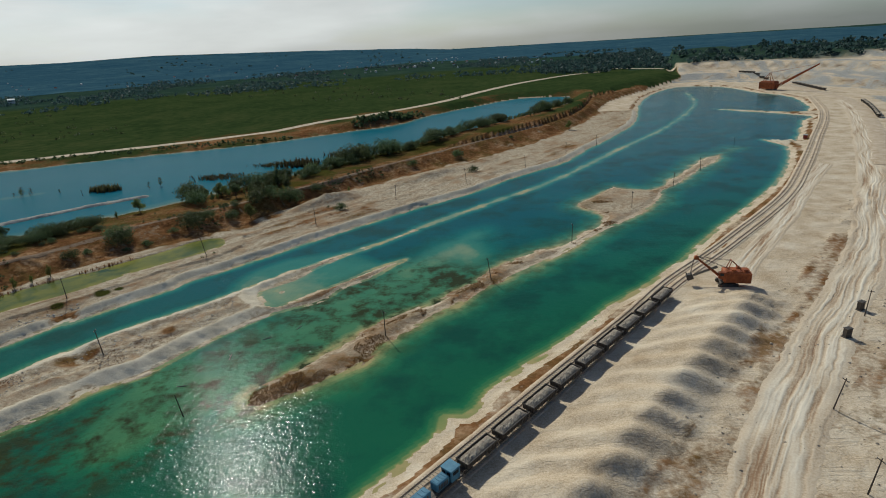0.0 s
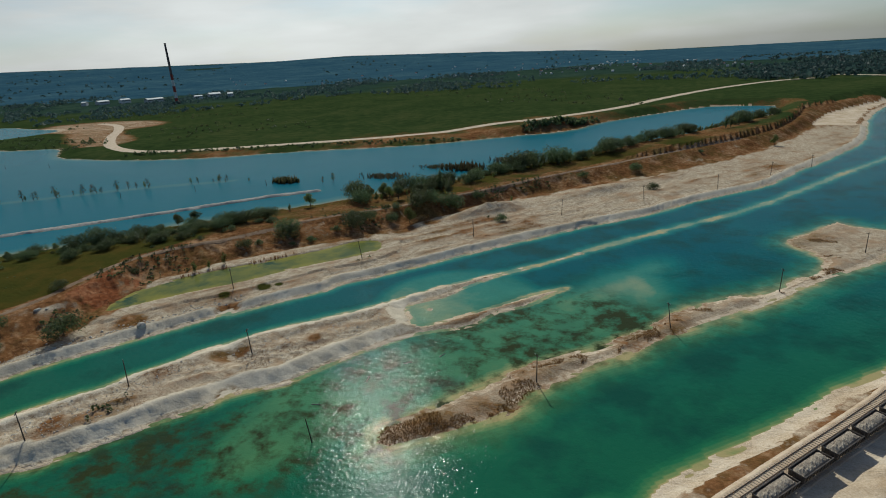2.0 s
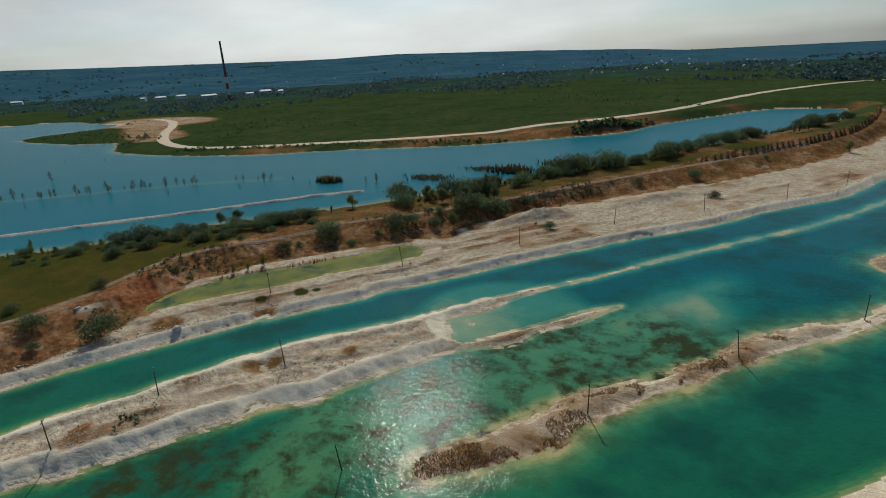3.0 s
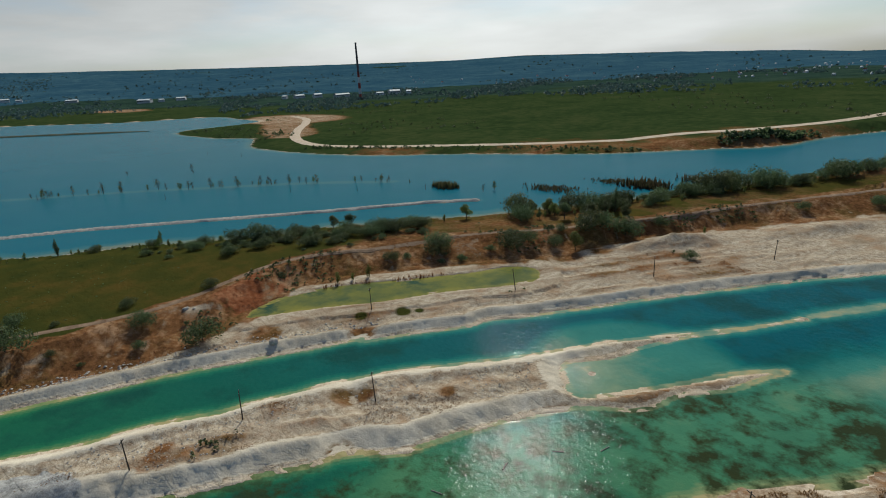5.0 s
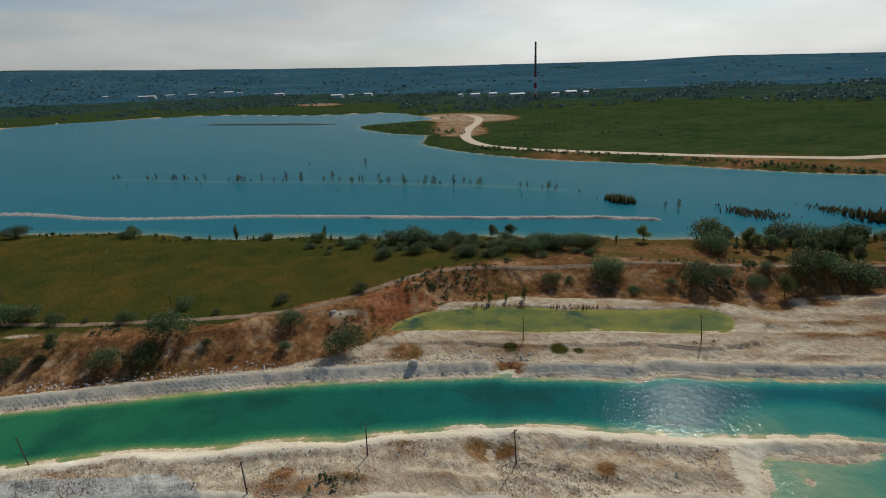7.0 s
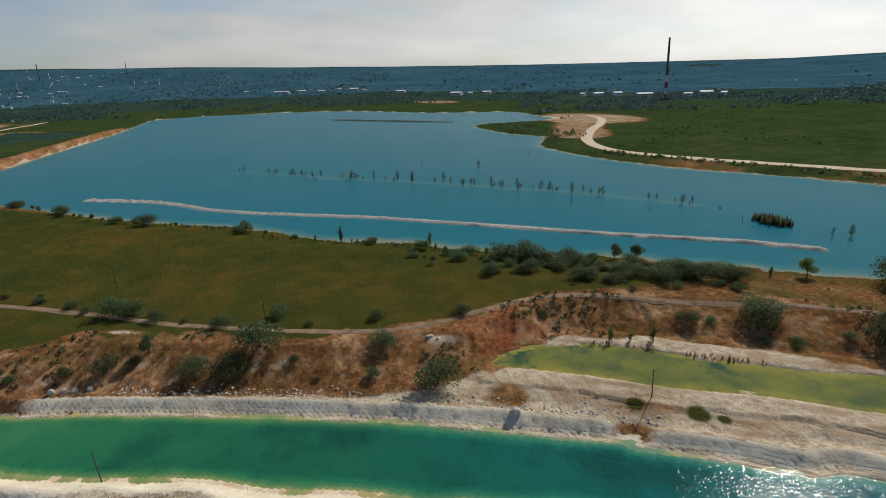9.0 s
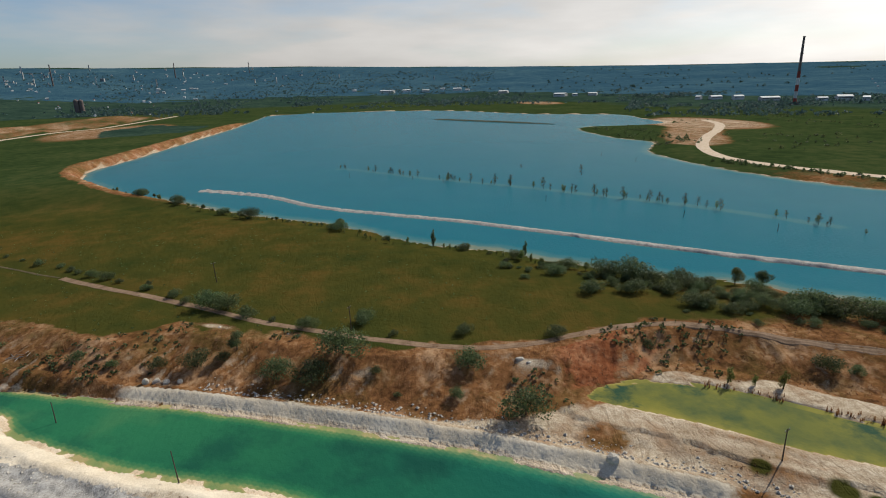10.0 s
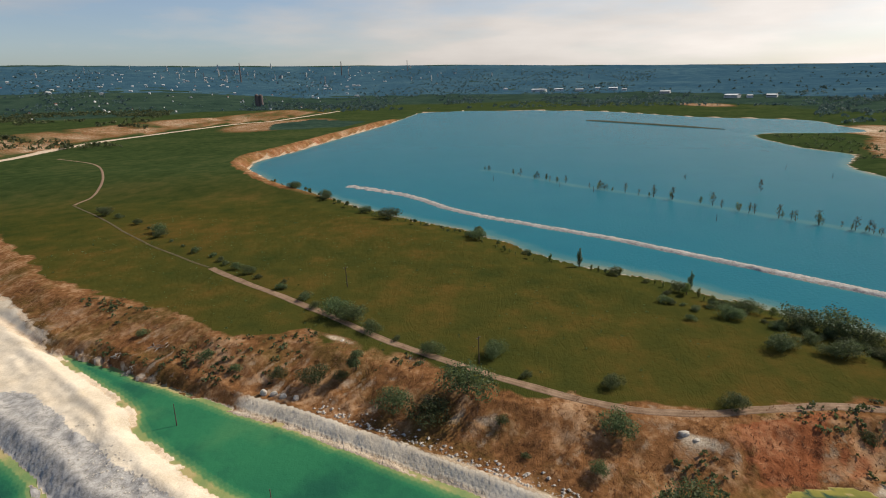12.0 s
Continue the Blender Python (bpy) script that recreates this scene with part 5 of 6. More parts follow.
def shrub_lobes(seed, h, w, n):
    rng = random.Random(seed)
    out = []
    for k in range(n):
        a, q = 2 * math.pi * k / n + rng.uniform(-0.5, 0.5), rng.uniform(0.2, 0.62) * w
        r = rng.uniform(0.26, 0.42) * w
        out.append((q * math.cos(a), q * math.sin(a), rng.uniform(0.3, 0.62) * h, r, r, rng.uniform(0.26, 0.4) * h))
    out.append((0, 0, 0.62 * h, 0.36 * w, 0.36 * w, 0.36 * h))
    return out


def poplar_lobes(seed, h, w):
    rng = random.Random(seed)
    return [(rng.uniform(-0.2, 0.2) * w, rng.uniform(-0.2, 0.2) * w, h * f, w * s, w * s, h * 0.17) for f, s in ((0.24, 0.36), (0.4, 0.46), (0.56, 0.44), (0.72, 0.34), (0.87, 0.2))]


def tree_lobes(seed, h, w):
    rng = random.Random(seed)
    out = [(rng.uniform(-0.35, 0.35) * w, rng.uniform(-0.35, 0.35) * w, h * rng.uniform(0.4, 0.78), w * rng.uniform(0.24, 0.36), w * rng.uniform(0.24, 0.36), h * rng.uniform(0.14, 0.2)) for k in range(6)]
    return out + [(0, 0, 0.8 * h, 0.27 * w, 0.27 * w, 0.2 * h)]


KINDS = {
    "shrub": [tree_kind("bush", "dense dark green bush on dry ground", "bush", "bushes of the quarry rim", shrub_lobes(s, 5.0, 5.4, 6), 2.6, 2300, 0.19, M_LEAF, s) for s in (1, 2, 3)],
    "pale": [tree_kind("sapling", "light green slender young poplar", "tree", "young poplars by the lake", poplar_lobes(s, 8.0, 3.4), 6.6, 1300, 0.21, M_POPLAR, s) for s in (4, 5)],
    "tree": [tree_kind("tree", "broad green deciduous tree near the lake shore", "tree", "trees by the lake", tree_lobes(s, 9.0, 7.0), 6.0, 2600, 0.24, m, s) for s, m in ((6, M_LEAF), (7, M_POPLAR), (8, M_LEAF))],
    "poplar": [tree_kind("poplar", "tall narrow dark green poplar", "tree", "dark poplars", poplar_lobes(s, 10.0, 3.0), 8.6, 1500, 0.22, M_LEAF, s) for s in (9,)],
}
SIZE = {"shrub": 5.0, "pale": 8.0, "tree": 9.0, "poplar": 10.0}
used_kind = set()
veg = random.Random(17)


def plant(kind, x, y, height, squash=1.0):
    """Sets one tree of a kind, height metres tall, at a place."""
    src = KINDS[kind][veg.randrange(len(KINDS[kind]))]
    k = height / SIZE[kind]
    z = ground(x, y)
    m = pose(x, y, z - 0.1, veg.uniform(-3, 3), veg.uniform(-3, 3), veg.uniform(0, 360)) @ Matrix.Diagonal((k / squash ** 0.5, k / squash ** 0.5, k * squash, 1))
    if src.name not in used_kind:
        used_kind.add(src.name)
        src.matrix_basis = m
    else:
        copy_thing(src, m)


# single bushes of the slope and the plateau: x, y, height
for x, y, h in ((-191, 126, 9.0), (-223, 62, 6.5), (-219, 72, 5.8), (-238, 26, 3.6), (-234, 38, 3.6), (-225, 81, 8.0), (-212, 116, 3.8), (-299, 5, 4.4), (-281, 24, 4.6), (-273, 34, 4.6), (-270, 41, 4.0),
                (-261, 49, 4.0), (-255, 58, 3.0), (-246, 70, 4.0), (-234, 97, 3.4), (-246, 88, 3.2), (-230, 119, 3.4), (-221, 146, 3.6), (-213, 172, 4.6), (-177, 230, 6.4), (-180, 233, 5.2)):
    plant("shrub", x, y, h * 0.95, 1.0)
for x, y, h in ((-238, 49, 6.6), (-186, 196, 5.6), (-192, 184, 5.2), (-189, 190, 5.0), (-198, 278, 8.6), (-243, 236, 7.4), (-205, 268, 6.4), (-323, 142, 5.6), (-341, 115, 5.8), (-91, 323, 5.6)):
    plant("pale" if h < 6.5 else "tree", x, y, h)
for x, y, h in ((-250, 230, 7.6), (-385, 82, 7.4), (-131, 271, 9.5), (-175, 306, 9.5), (-164, 306, 9.0), (-151, 298, 10.5), (-138, 301, 11.0), (-137, 315, 10.5), (-125, 311, 10.0), (-145, 308, 9.0), (-158, 300, 8.0), (64, 526, 9.0)):
    plant("tree", x, y, h)
for x, y, h in ((-335, 127, 8.6), (-309, 166, 8.0), (-135, 322, 15.0), (30, 555, 11.0), (34, 560, 10.0), (41, 571, 9.0), (-506, -47, 6.0)):
    plant("poplar", x, y, h)
for x, y, h in ((-218, 261, 4.6), (-353, 105, 4.2), (-424, 28, 5.0), (-482, -28, 5.4), (-223, 208, 6.2), (-230, 202, 5.2), (-218, 238, 5.2), (-258, 183, 5.6), (-264, 194, 5.8), (-252, 172, 4.8), (-255, 197, 5.0),
                (-283, 176, 4.6), (-211, 239, 4.6), (-216, 228, 5.2), (-17, 367, 4.2), (-86, 286, 3.8), (-248, 188, 5.0), (-240, 205, 5.0), (-236, 214, 4.6), (-270, 186, 4.6), (-205, 250, 4.2)):
    plant("shrub", x, y, h, 0.95)
# hedge along the near lake shore, and the young wood on the far part of that bank
hx, hy, ha = along([(-541, -88), (-500, -44), (-456, -4), (-424, 31), (-391, 72), (-346, 108), (-321, 143), (-296, 165), (-276, 186)], 3.6)
for px, py, pa in zip(hx, hy, ha):
    if veg.random() < 0.72:
        q = veg.uniform(-1, 5)
        plant(veg.choice(("shrub", "pale", "pale", "tree", "tree")), px + math.sin(pa) * q, py - math.cos(pa) * q, veg.uniform(1.8, 4.4) * (1.35 if veg.random() < 0.15 else 1.0))
hx, hy, ha = along([(-276, 186), (-258, 208), (-244, 226), (-226, 244), (-212, 258)], 3.2)
for px, py, pa in zip(hx, hy, ha):
    q = veg.uniform(0, 14)
    plant("shrub", px + math.sin(pa) * q, py - math.cos(pa) * q, veg.uniform(2.8, 5.0), 0.95)
hx, hy, ha = along([(-180, 296), (-160, 318), (-124, 372), (-84, 430), (-43, 488), (9, 562), (70, 680)], 3.4)
for i, (px, py, pa) in enumerate(zip(hx, hy, ha)):
    for rep in range(2):
        q = veg.uniform(-2, 16)
        plant(veg.choice(("shrub", "pale", "pale", "tree", "shrub")), px + math.sin(pa) * q, py - math.cos(pa) * q, veg.uniform(3.5, 8.2) * (0.8 + 0.3 * veg.random()))
# scattered scrub on the slopes and the shelf
for px, py, h in ((-236, 45, 2.4), (-207, 95, 2.2), (-216, 90, 2.0), (-241, 12, 2.0), (-246, 0, 2.6), (-262, -30, 2.4), (-201, 110, 1.8), (-160, 262, 3.0), (-140, 268, 3.4), (-110, 318, 3.0), (-60, 380, 4.0), (-30, 410, 4.0), (10, 470, 4.0)):
    plant("shrub", px, py, h)
# low scrub between the track and the lake, and single tufts of shrub on the meadow
for k in range(66):
    f = veg.random()
    px, py = -290 + 88 * f + veg.uniform(-9, 9), 158 + 84 * f + veg.uniform(-16, 14)
    plant("shrub", px, py, veg.uniform(1.2, 3.4), 0.9)
# bushes and light trees on the bank above the clay
for px, py, h in ((-172, 226, 3.2), (-166, 233, 2.6), (-190, 214, 3.0), (-186, 219, 2.4), (-160, 246, 4.6), (-154, 252, 5.2), (-150, 262, 4.0), (-143, 280, 6.0), (-134, 288, 6.4), (-128, 296, 7.0), (-120, 300, 6.0)):
    plant("shrub", px, py, h)
# bushes beside the meadow track
for px, py, h in ((-433, -164, 3.4), (-425, -150, 3.0), (-389, -103, 3.6), (-381, -97, 3.0), (-345, -50, 3.6), (-338, -43, 4.0), (-333, -38, 3.6), (-314, -15, 3.2), (-308, -2, 3.0), (-440, -172, 2.6), (-410, -128, 2.4), (-398, -114, 2.6), (-372, -86, 2.6), (-362, -74, 2.2), (-352, -62, 2.8), (-327, -30, 3.0), (-320, -22, 2.4), (-302, 0, 2.8), (-292, 12, 3.0)):
    plant("shrub", px + 3, py + 6, h)


def stuff_sheet(name, label, category, pieces, material, maker):
    """Many small pieces that nobody could count, in one mesh of kind stuff. maker gives corners and faces of a piece."""
    verts, faces = [], []
    for p in pieces:
        v, f = maker(*p)
        o = len(verts)
        verts.extend(v)
        faces.extend([tuple(o + k for k in q) for q in f])
    me = bpy.data.meshes.new(name)
    me.from_pydata(verts, [], faces)
    me.materials.append(material)
    return tagged(new(name, me), label, category, kind="stuff")


grow = random.Random(29)


def tuft(x, y, z, h, w, blades):
    """A spray of bent blades."""
    v, f = [], []
    for k in range(blades):
        a = grow.uniform(0, 6.283)
        b = a + 1.57
        t = grow.uniform(0.25, 1.0) * w
        s = 0.10 * h + 0.03
        hh = h * grow.uniform(0.6, 1.1)
        o = len(v)
        v += [(x - s * math.cos(b), y - s * math.sin(b), z - 0.05), (x + s * math.cos(b), y + s * math.sin(b), z - 0.05), (x + t * math.cos(a), y + t * math.sin(a), z + hh)]
        f.append((o, o + 1, o + 2))
    return v, f


def clump(x, y, z, h, w, n):
    """A small leafy clump: crossed leaf faces on a dome."""
    v, f = [], []
    for k in range(n):
        a, e, q = grow.uniform(0, 6.283), grow.uniform(0.1, 1.5), grow.uniform(0.5, 1.0)
        c = Vector((x + w * q * math.cos(a) * math.cos(e), y + w * q * math.sin(a) * math.cos(e), z + h * (0.15 + 0.8 * q * math.sin(e))))
        s = 0.36 * w
        p, r = Vector((grow.gauss(0, 1), grow.gauss(0, 1), grow.gauss(0, 1))).normalized() * s, Vector((grow.gauss(0, 1), grow.gauss(0, 1), grow.gauss(0, 1))).normalized() * s
        o = len(v)
        v += [tuple(c - p), tuple(c + r), tuple(c + p), tuple(c - r)]
        f.append((o, o + 1, o + 2, o + 3))
    return v, f


def spread(count, x0, x1, y0, y1, test, size):
    """Random places in a stretch of the plan that pass a test of the land's zones."""
    out = []
    rng = np.random.RandomState(count + int(abs(x0)))
    while len(out) < count:
        xs, ys = rng.uniform(x0, x1, 4000), rng.uniform(y0, y1, 4000)
        i, j = np.searchsorted(GX, xs) - 1, np.searchsorted(GY, ys) - 1
        ok = np.nonzero(test(HH[j, i], ZONE1[j, i], xs, ys) & (rng.rand(4000) < 0.9))[0]
        if not len(ok):
            break
        out += [(xs[k], ys[k], ground(xs[k], ys[k]), *size(rng)) for k in ok]
    return out[:count]


# thickets on the road bank across the lake and on the cape, weeds dotted over the meadow
pieces = []
for k in range(520):
    f = grow.random()
    if k < 160:
        px, py, h = -150 + 62 * f + grow.uniform(-6, 6), 577 + 70 * f + grow.uniform(-6, 6), grow.uniform(2.5, 6.5)
    elif k < 380:
        px, py, h = -200 - 330 * f, 528 - 108 * f + grow.uniform(-9, 6), grow.uniform(1.0, 3.0)
    else:
        px, py, h = -640 - 240 * f, 425 + 40 * f + grow.uniform(0, 70), grow.uniform(1.2, 3.4)
    if ground(px, py) > LAKE_Z + 0.3:
        pieces.append((px, py, ground(px, py) - 0.2, h, h * grow.uniform(0.5, 0.8), 26))
stuff_sheet("bank_thicket", "dark low thickets along the bank across the lake", "thicket", pieces, M_LEAF, clump)
pieces = [(px, py, ground(px, py), grow.uniform(0.15, 0.5), grow.uniform(0.2, 0.6), 7) for px, py in ((grow.uniform(-430, -235), grow.uniform(-130, 150)) for k in range(900)) if ground(px, py) > 7.0]
stuff_sheet("meadow_weeds", "small tufts of darker weeds dotted over the meadow", "weeds", pieces, M_LEAF, clump)


# dry weeds on the clay slope
def on_slope(h, zone, x, y):
    return (zone[:, 1] > 0.5) & (zone[:, 0] < 0.6) & (h > 1.0) & (lattice(x, y, 14, 3) > -0.35)


stuff_sheet("dry_weeds", "rust-brown dry weeds covering the clay slope", "weeds", spread(13000, -330, -60, -110, 380, on_slope, lambda r: (r.uniform(0.15, 0.5), r.uniform(0.3, 0.7), 5)), M_DRY, tuft)
stuff_sheet("dark_scrub", "low dark green scrub on the clay slope", "scrub", spread(520, -330, -60, -110, 380, lambda h, z, x, y: (z[:, 1] > 0.5) & (z[:, 0] < 0.35) & (h > 2.5) & (lattice(x, y, 22, 8) > 0.25), lambda r: (r.uniform(0.5, 1.5), r.uniform(0.5, 1.3), 12)), M_LEAF, clump)


# reeds and dry growth on the island, the ridge and the pond
def on_isle(h, zone, x, y):
    return (h > 0.15) & (h < 1.3) & (lattice(x, y, 9, 4) > -0.2) & (y - 1.05 * x > 120) & (y - 1.05 * x < 215)


ISLE_AT = distance(XX, YY, C_ISLAND, True, 30) > 0.5
RIDGE_AT = distance(XX, YY, C_RIDGE, True, 30) > 6


def in_mask(mask, extra):
    def test(h, zone, x, y):
        i, j = np.searchsorted(GX, x) - 1, np.searchsorted(GY, y) - 1
        return mask[j, i] & extra(x, y)
    return test


stuff_sheet("island_reeds", "rust-coloured dry reeds on the low island bar", "reeds", spread(4800, -70, 60, 108, 300, in_mask(ISLE_AT, lambda x, y: lattice(x, y, 9, 4) + 0.5 * lattice(x, y, 3, 14) > -0.1 + (y - 130) / 260), lambda r: (r.uniform(0.15, 0.55), r.uniform(0.25, 0.5), 4)), M_DRY, tuft)
stuff_sheet("ridge_weeds", "sparse brown weeds on the chalk ridge", "weeds", spread(1500, -190, -60, 40, 200, in_mask(RIDGE_AT, lambda x, y: lattice(x, y, 8, 6) > 0.3), lambda r: (r.uniform(0.12, 0.34), r.uniform(0.2, 0.4), 5)), M_DRY, tuft)
PX, PY, PA = along([(-193, 178), (-183, 191), (-169, 206), (-158, 220)], 0.25)
stuff_sheet("pond_reeds", "tall yellow-brown reeds along the pond edge", "reeds", [(px + grow.uniform(-1.6, 1.4), py + grow.uniform(-1.4, 1.4), POND_Z - 0.2, grow.uniform(0.5, 2.2), 0.5, 3) for px, py in zip(PX, PY) if noise.noise((px * 0.25, py * 0.25, 0)) > -0.1], M_DRY, tuft)
for cx, cy, w, n, hh in ((-262, 337, 9, 240, 5.5), (-196, 364, 15, 300, 3.4), (-170, 400, 14, 240, 3.0), (-146, 395, 14, 330, 6.0), (-118, 425, 16, 300, 5.0)):
    stuff_sheet("lake_reeds", "dark drowned brushwood standing in the lake", "reeds", [(cx + grow.gauss(0, w * 0.5) * 1.0, cy + grow.gauss(0, w * 0.28) + 0.0, LAKE_Z - 0.5, hh * grow.uniform(0.3, 1.0), 0.9, 5) for k in range(n)], M_REED, tuft)


# drowned saplings in the lake
def dead_sapling(seed, leafy):
    thing = tagged(empty("drowned_sapling", Matrix.Identity(4)), "small drowned tree standing in the lake", "tree", "drowned saplings in the lake")
    rng = random.Random(seed)
    bm = bmesh.new()
    rod(bm, (0, 0, -1.5), (0.1, 0, 4.2), 0.14, 0.03, 6)
    for k in range(9):
        z, a = rng.uniform(0.8, 3.6), rng.uniform(0, 6.28)
        rod(bm, (0.05, 0, z), (0.9 * math.cos(a), 0.9 * math.sin(a), z + rng.uniform(0.5, 1.1)), 0.05, 0.02, 4)
    part("trunk", bm, M_BARK, thing)
    ob = new("crown", crown_mesh("crown", [(0, 0, 2.2, 0.9, 0.9, 1.5), (0.2, 0.1, 3.4, 0.6, 0.6, 0.9)], 130 if leafy else 45, 0.24, M_POPLAR if leafy else M_REED, seed))
    ob.parent = thing
    return thing


drowned = [dead_sapling(31, True), dead_sapling(32, False), dead_sapling(33, False)]
rx, ry, _ = along(LAKE_ROW, 1.0)
spots = [(rx[k] + veg.gauss(0, 1.5), ry[k] + veg.gauss(0, 1.5), veg.uniform(0.7, 1.6)) for k in sorted(veg.sample(range(len(rx)), 60))]
spots += [(-440, 239, 1.5), (-423, 254, 1.5), (-408, 270, 1.0), (-393, 283, 1.0), (-367, 300, 0.9), (-311, 330, 0.8), (-294, 336, 0.8), (-504, 281, 1.6), (-556, 246, 1.0), (-227, 345, 1.7), (-231, 338, 0.9)]
for k, (px, py, sc) in enumerate(spots):
    m = pose(px, py, LAKE_Z - 0.2, veg.uniform(-6, 6), veg.uniform(-6, 6), veg.uniform(0, 360)) @ Matrix.Scale(sc, 4)
    if k < 3:
        drowned[k].matrix_basis = m
    else:
        copy_thing(drowned[k % 3], m)


# ---------------------------------------------------------------- stones, dead wood, small things
def boulder(x, y, sx, sy, sz, seed, label):
    rng = random.Random(seed)
    bm = bmesh.new()
    lump(bm, (0, 0, sz * 0.35), (sx, sy, sz), 0.16, 2, rng)
    ob = tagged(part("boulder", bm, M_ROCK), label, "rock", "chalk boulders")
    ob.matrix_basis = pose(x, y, ground(x, y) - 0.1, 0, 0, seed * 40)


boulder(-170, 139, 1.5, 1.3, 1.2, 1, "rounded white chalk boulder on the shelf edge")
for k, (x, y, w) in enumerate(((-211, 131, 1.3), (-209, 133, 0.8), (-254, 41, 0.7), (-243, 64, 0.6))):
    boulder(x, y, w, 0.75 * w, 0.42 * w, 11 + k, "low pale chalk outcrop showing through brown turf")
for k, (x, y) in enumerate(((-231, 24), (-231, 27), (-230, 30), (-229, 34))):
    boulder(x, y, 0.8, 1.1, 1.35 - 0.2 * k, 4 + k, "white chalk block broken from the bank")


def chip(x, y, z, s):
    """A small angular stone."""
    q = [(grow.uniform(0.7, 1.3) * s * a, grow.uniform(0.7, 1.3) * s * b, grow.uniform(0.6, 1.0) * s * c) for a, b, c in ((1, 0, 0), (0, 1, 0), (-1, 0, 0), (0, -1, 0), (0, 0, 0.75), (0, 0, -0.6))]
    return [(x + a, y + b, z + 0.2 * s + c) for a, b, c in q], [(0, 1, 4), (1, 2, 4), (2, 3, 4), (3, 0, 4), (1, 0, 5), (2, 1, 5), (3, 2, 5), (0, 3, 5)]


hx, hy, ha = along([(-151, 170), (-160, 158), (-174, 136), (-189, 112), (-203, 85), (-216, 58), (-224, 40)], 0.11)
stuff_sheet("chalk_rubble", "white chalk rubble strewn along the shelf", "rubble", [(px - math.sin(pa) * q, py + math.cos(pa) * q, 0, 0.06 + 0.6 * grow.random() ** 3.5) for px, py, pa in zip(hx, hy, ha) for q in [-abs(grow.gauss(0, 2.2))] if grow.random() < 0.8 and ground(px - math.sin(pa) * q, py + math.cos(pa) * q) < 3.4], M_ROCK,
            lambda x, y, z, s: chip(x, y, ground(x, y), s))
stuff_sheet("ridge_rubble", "small chalk lumps on the ridge", "rubble", [(x, y, z, 0.06 + 0.3 * grow.random() ** 4) for x, y, z in spread(2600, -215, -50, -40, 240, in_mask(RIDGE_AT, lambda x, y: lattice(x, y, 10, 5) > -0.3), lambda r: ())], M_ROCK, chip)
stuff_sheet("quarry_rubble", "brown and pale clods on the quarry floor", "rubble", [(x, y, z, 0.08 + 0.4 * grow.random() ** 4) for x, y, z in spread(2600, 5, 170, 40, 300, lambda h, zn, x, y: (h > 0.9) & ((x + 3.1) * 0.796 - (y - 93.5) * 0.605 > 24), lambda r: ())], M_ORE, chip)


def wood_heap(cx, cy, count, reach, seed):
    """A heap of bleached logs on the slope."""
    rng = random.Random(seed)
    z0 = ground(cx, cy)
    thing = tagged(empty("log_heap", pose(cx, cy, z0)), "heap of bleached dead logs on the clay slope", "log heap")
    for k in range(count):
        a, q = rng.uniform(0, 3.14), rng.uniform(0, reach)
        b = rng.uniform(0, 6.28)
        x, y = q * math.cos(b), q * math.sin(b)
        ln = rng.uniform(1.2, 3.2)
        z = ground(cx + x, cy + y) - z0 + 0.15 + rng.uniform(0, 0.9) * max(0, 1 - q / 2.0)
        bm = bmesh.new()
        rod(bm, (x - ln / 2 * math.cos(a), y - ln / 2 * math.sin(a), z - 0.05), (x + ln / 2 * math.cos(a), y + ln / 2 * math.sin(a), z + rng.uniform(-0.1, 0.35)), 0.13, 0.07, 6)
        part("log", bm, M_DRIFT, thing)


wood_heap(-245, -25, 26, 2.0, 3)
wood_heap(-251, -33, 12, 2.4, 4)
wood_heap(-255, -20, 9, 3.0, 5)
for k, (x, y, a) in enumerate(((-72, 148, 30), (-64, 155, 70), (-86, 122, 10), (-79, 137, 100))):
    bm = bmesh.new()
    rod(bm, (-1.3, 0, 0), (1.3, 0, 0.12), 0.16, 0.1, 7)
    rod(bm, (0.4, 0, 0.05), (0.8, 0.5, 0.4), 0.06, 0.03, 5)
    tagged(part("floating_log", bm, M_DRIFT), "bleached log lying in shallow green water", "log", "logs in the shallows").matrix_basis = pose(x, y, 0.02, 0, 0, a)


def switch_box(x, y, a):
    thing = tagged(empty("switch_cabinet", pose(x, y, ground(x, y), 0, 0, a)), "dark rusty electrical cabinet on the quarry floor", "cabinet", "cabinets beside the haul road")
    bm = bmesh.new()
    box(bm, (0, 0, 0.2), (2.4, 1.6, 0.4), None, 0.05)
    part("skid", bm, M_STEEL, thing)
    bm = bmesh.new()
    box(bm, (0, 0, 1.6), (1.9, 1.2, 2.4), None, 0.06)
    box(bm, (0, 0, 2.86), (2.2, 1.5, 0.12), None, 0.03)
    body = part("body", bm, M_STEEL, thing)
    for k in (-0.46, 0.46):
        bm = bmesh.new()
        box(bm, (k, -0.63, 1.6), (0.86, 0.05, 2.1), None, 0.02)
        part("door", bm, M_STEEL, body)


switch_box(109, 161, 30)
switch_box(96, 144, 20)
gx, gy = 226, 438
hut = tagged(empty("trackside_hut", pose(gx, gy, ground(gx, gy), 0, 0, 60)), "small rusty red trackside hut", "hut")
bm = bmesh.new()
box(bm, (0, 0, 1.3), (3.2, 2.6, 2.6), None, 0.05)
part("wall", bm, M_REDBAND, hut)
bm = bmesh.new()
box(bm, (0, 0, 2.75), (3.7, 3.0, 0.25), None, 0.04, 0.9)
part("roof", bm, M_ROOF, hut)


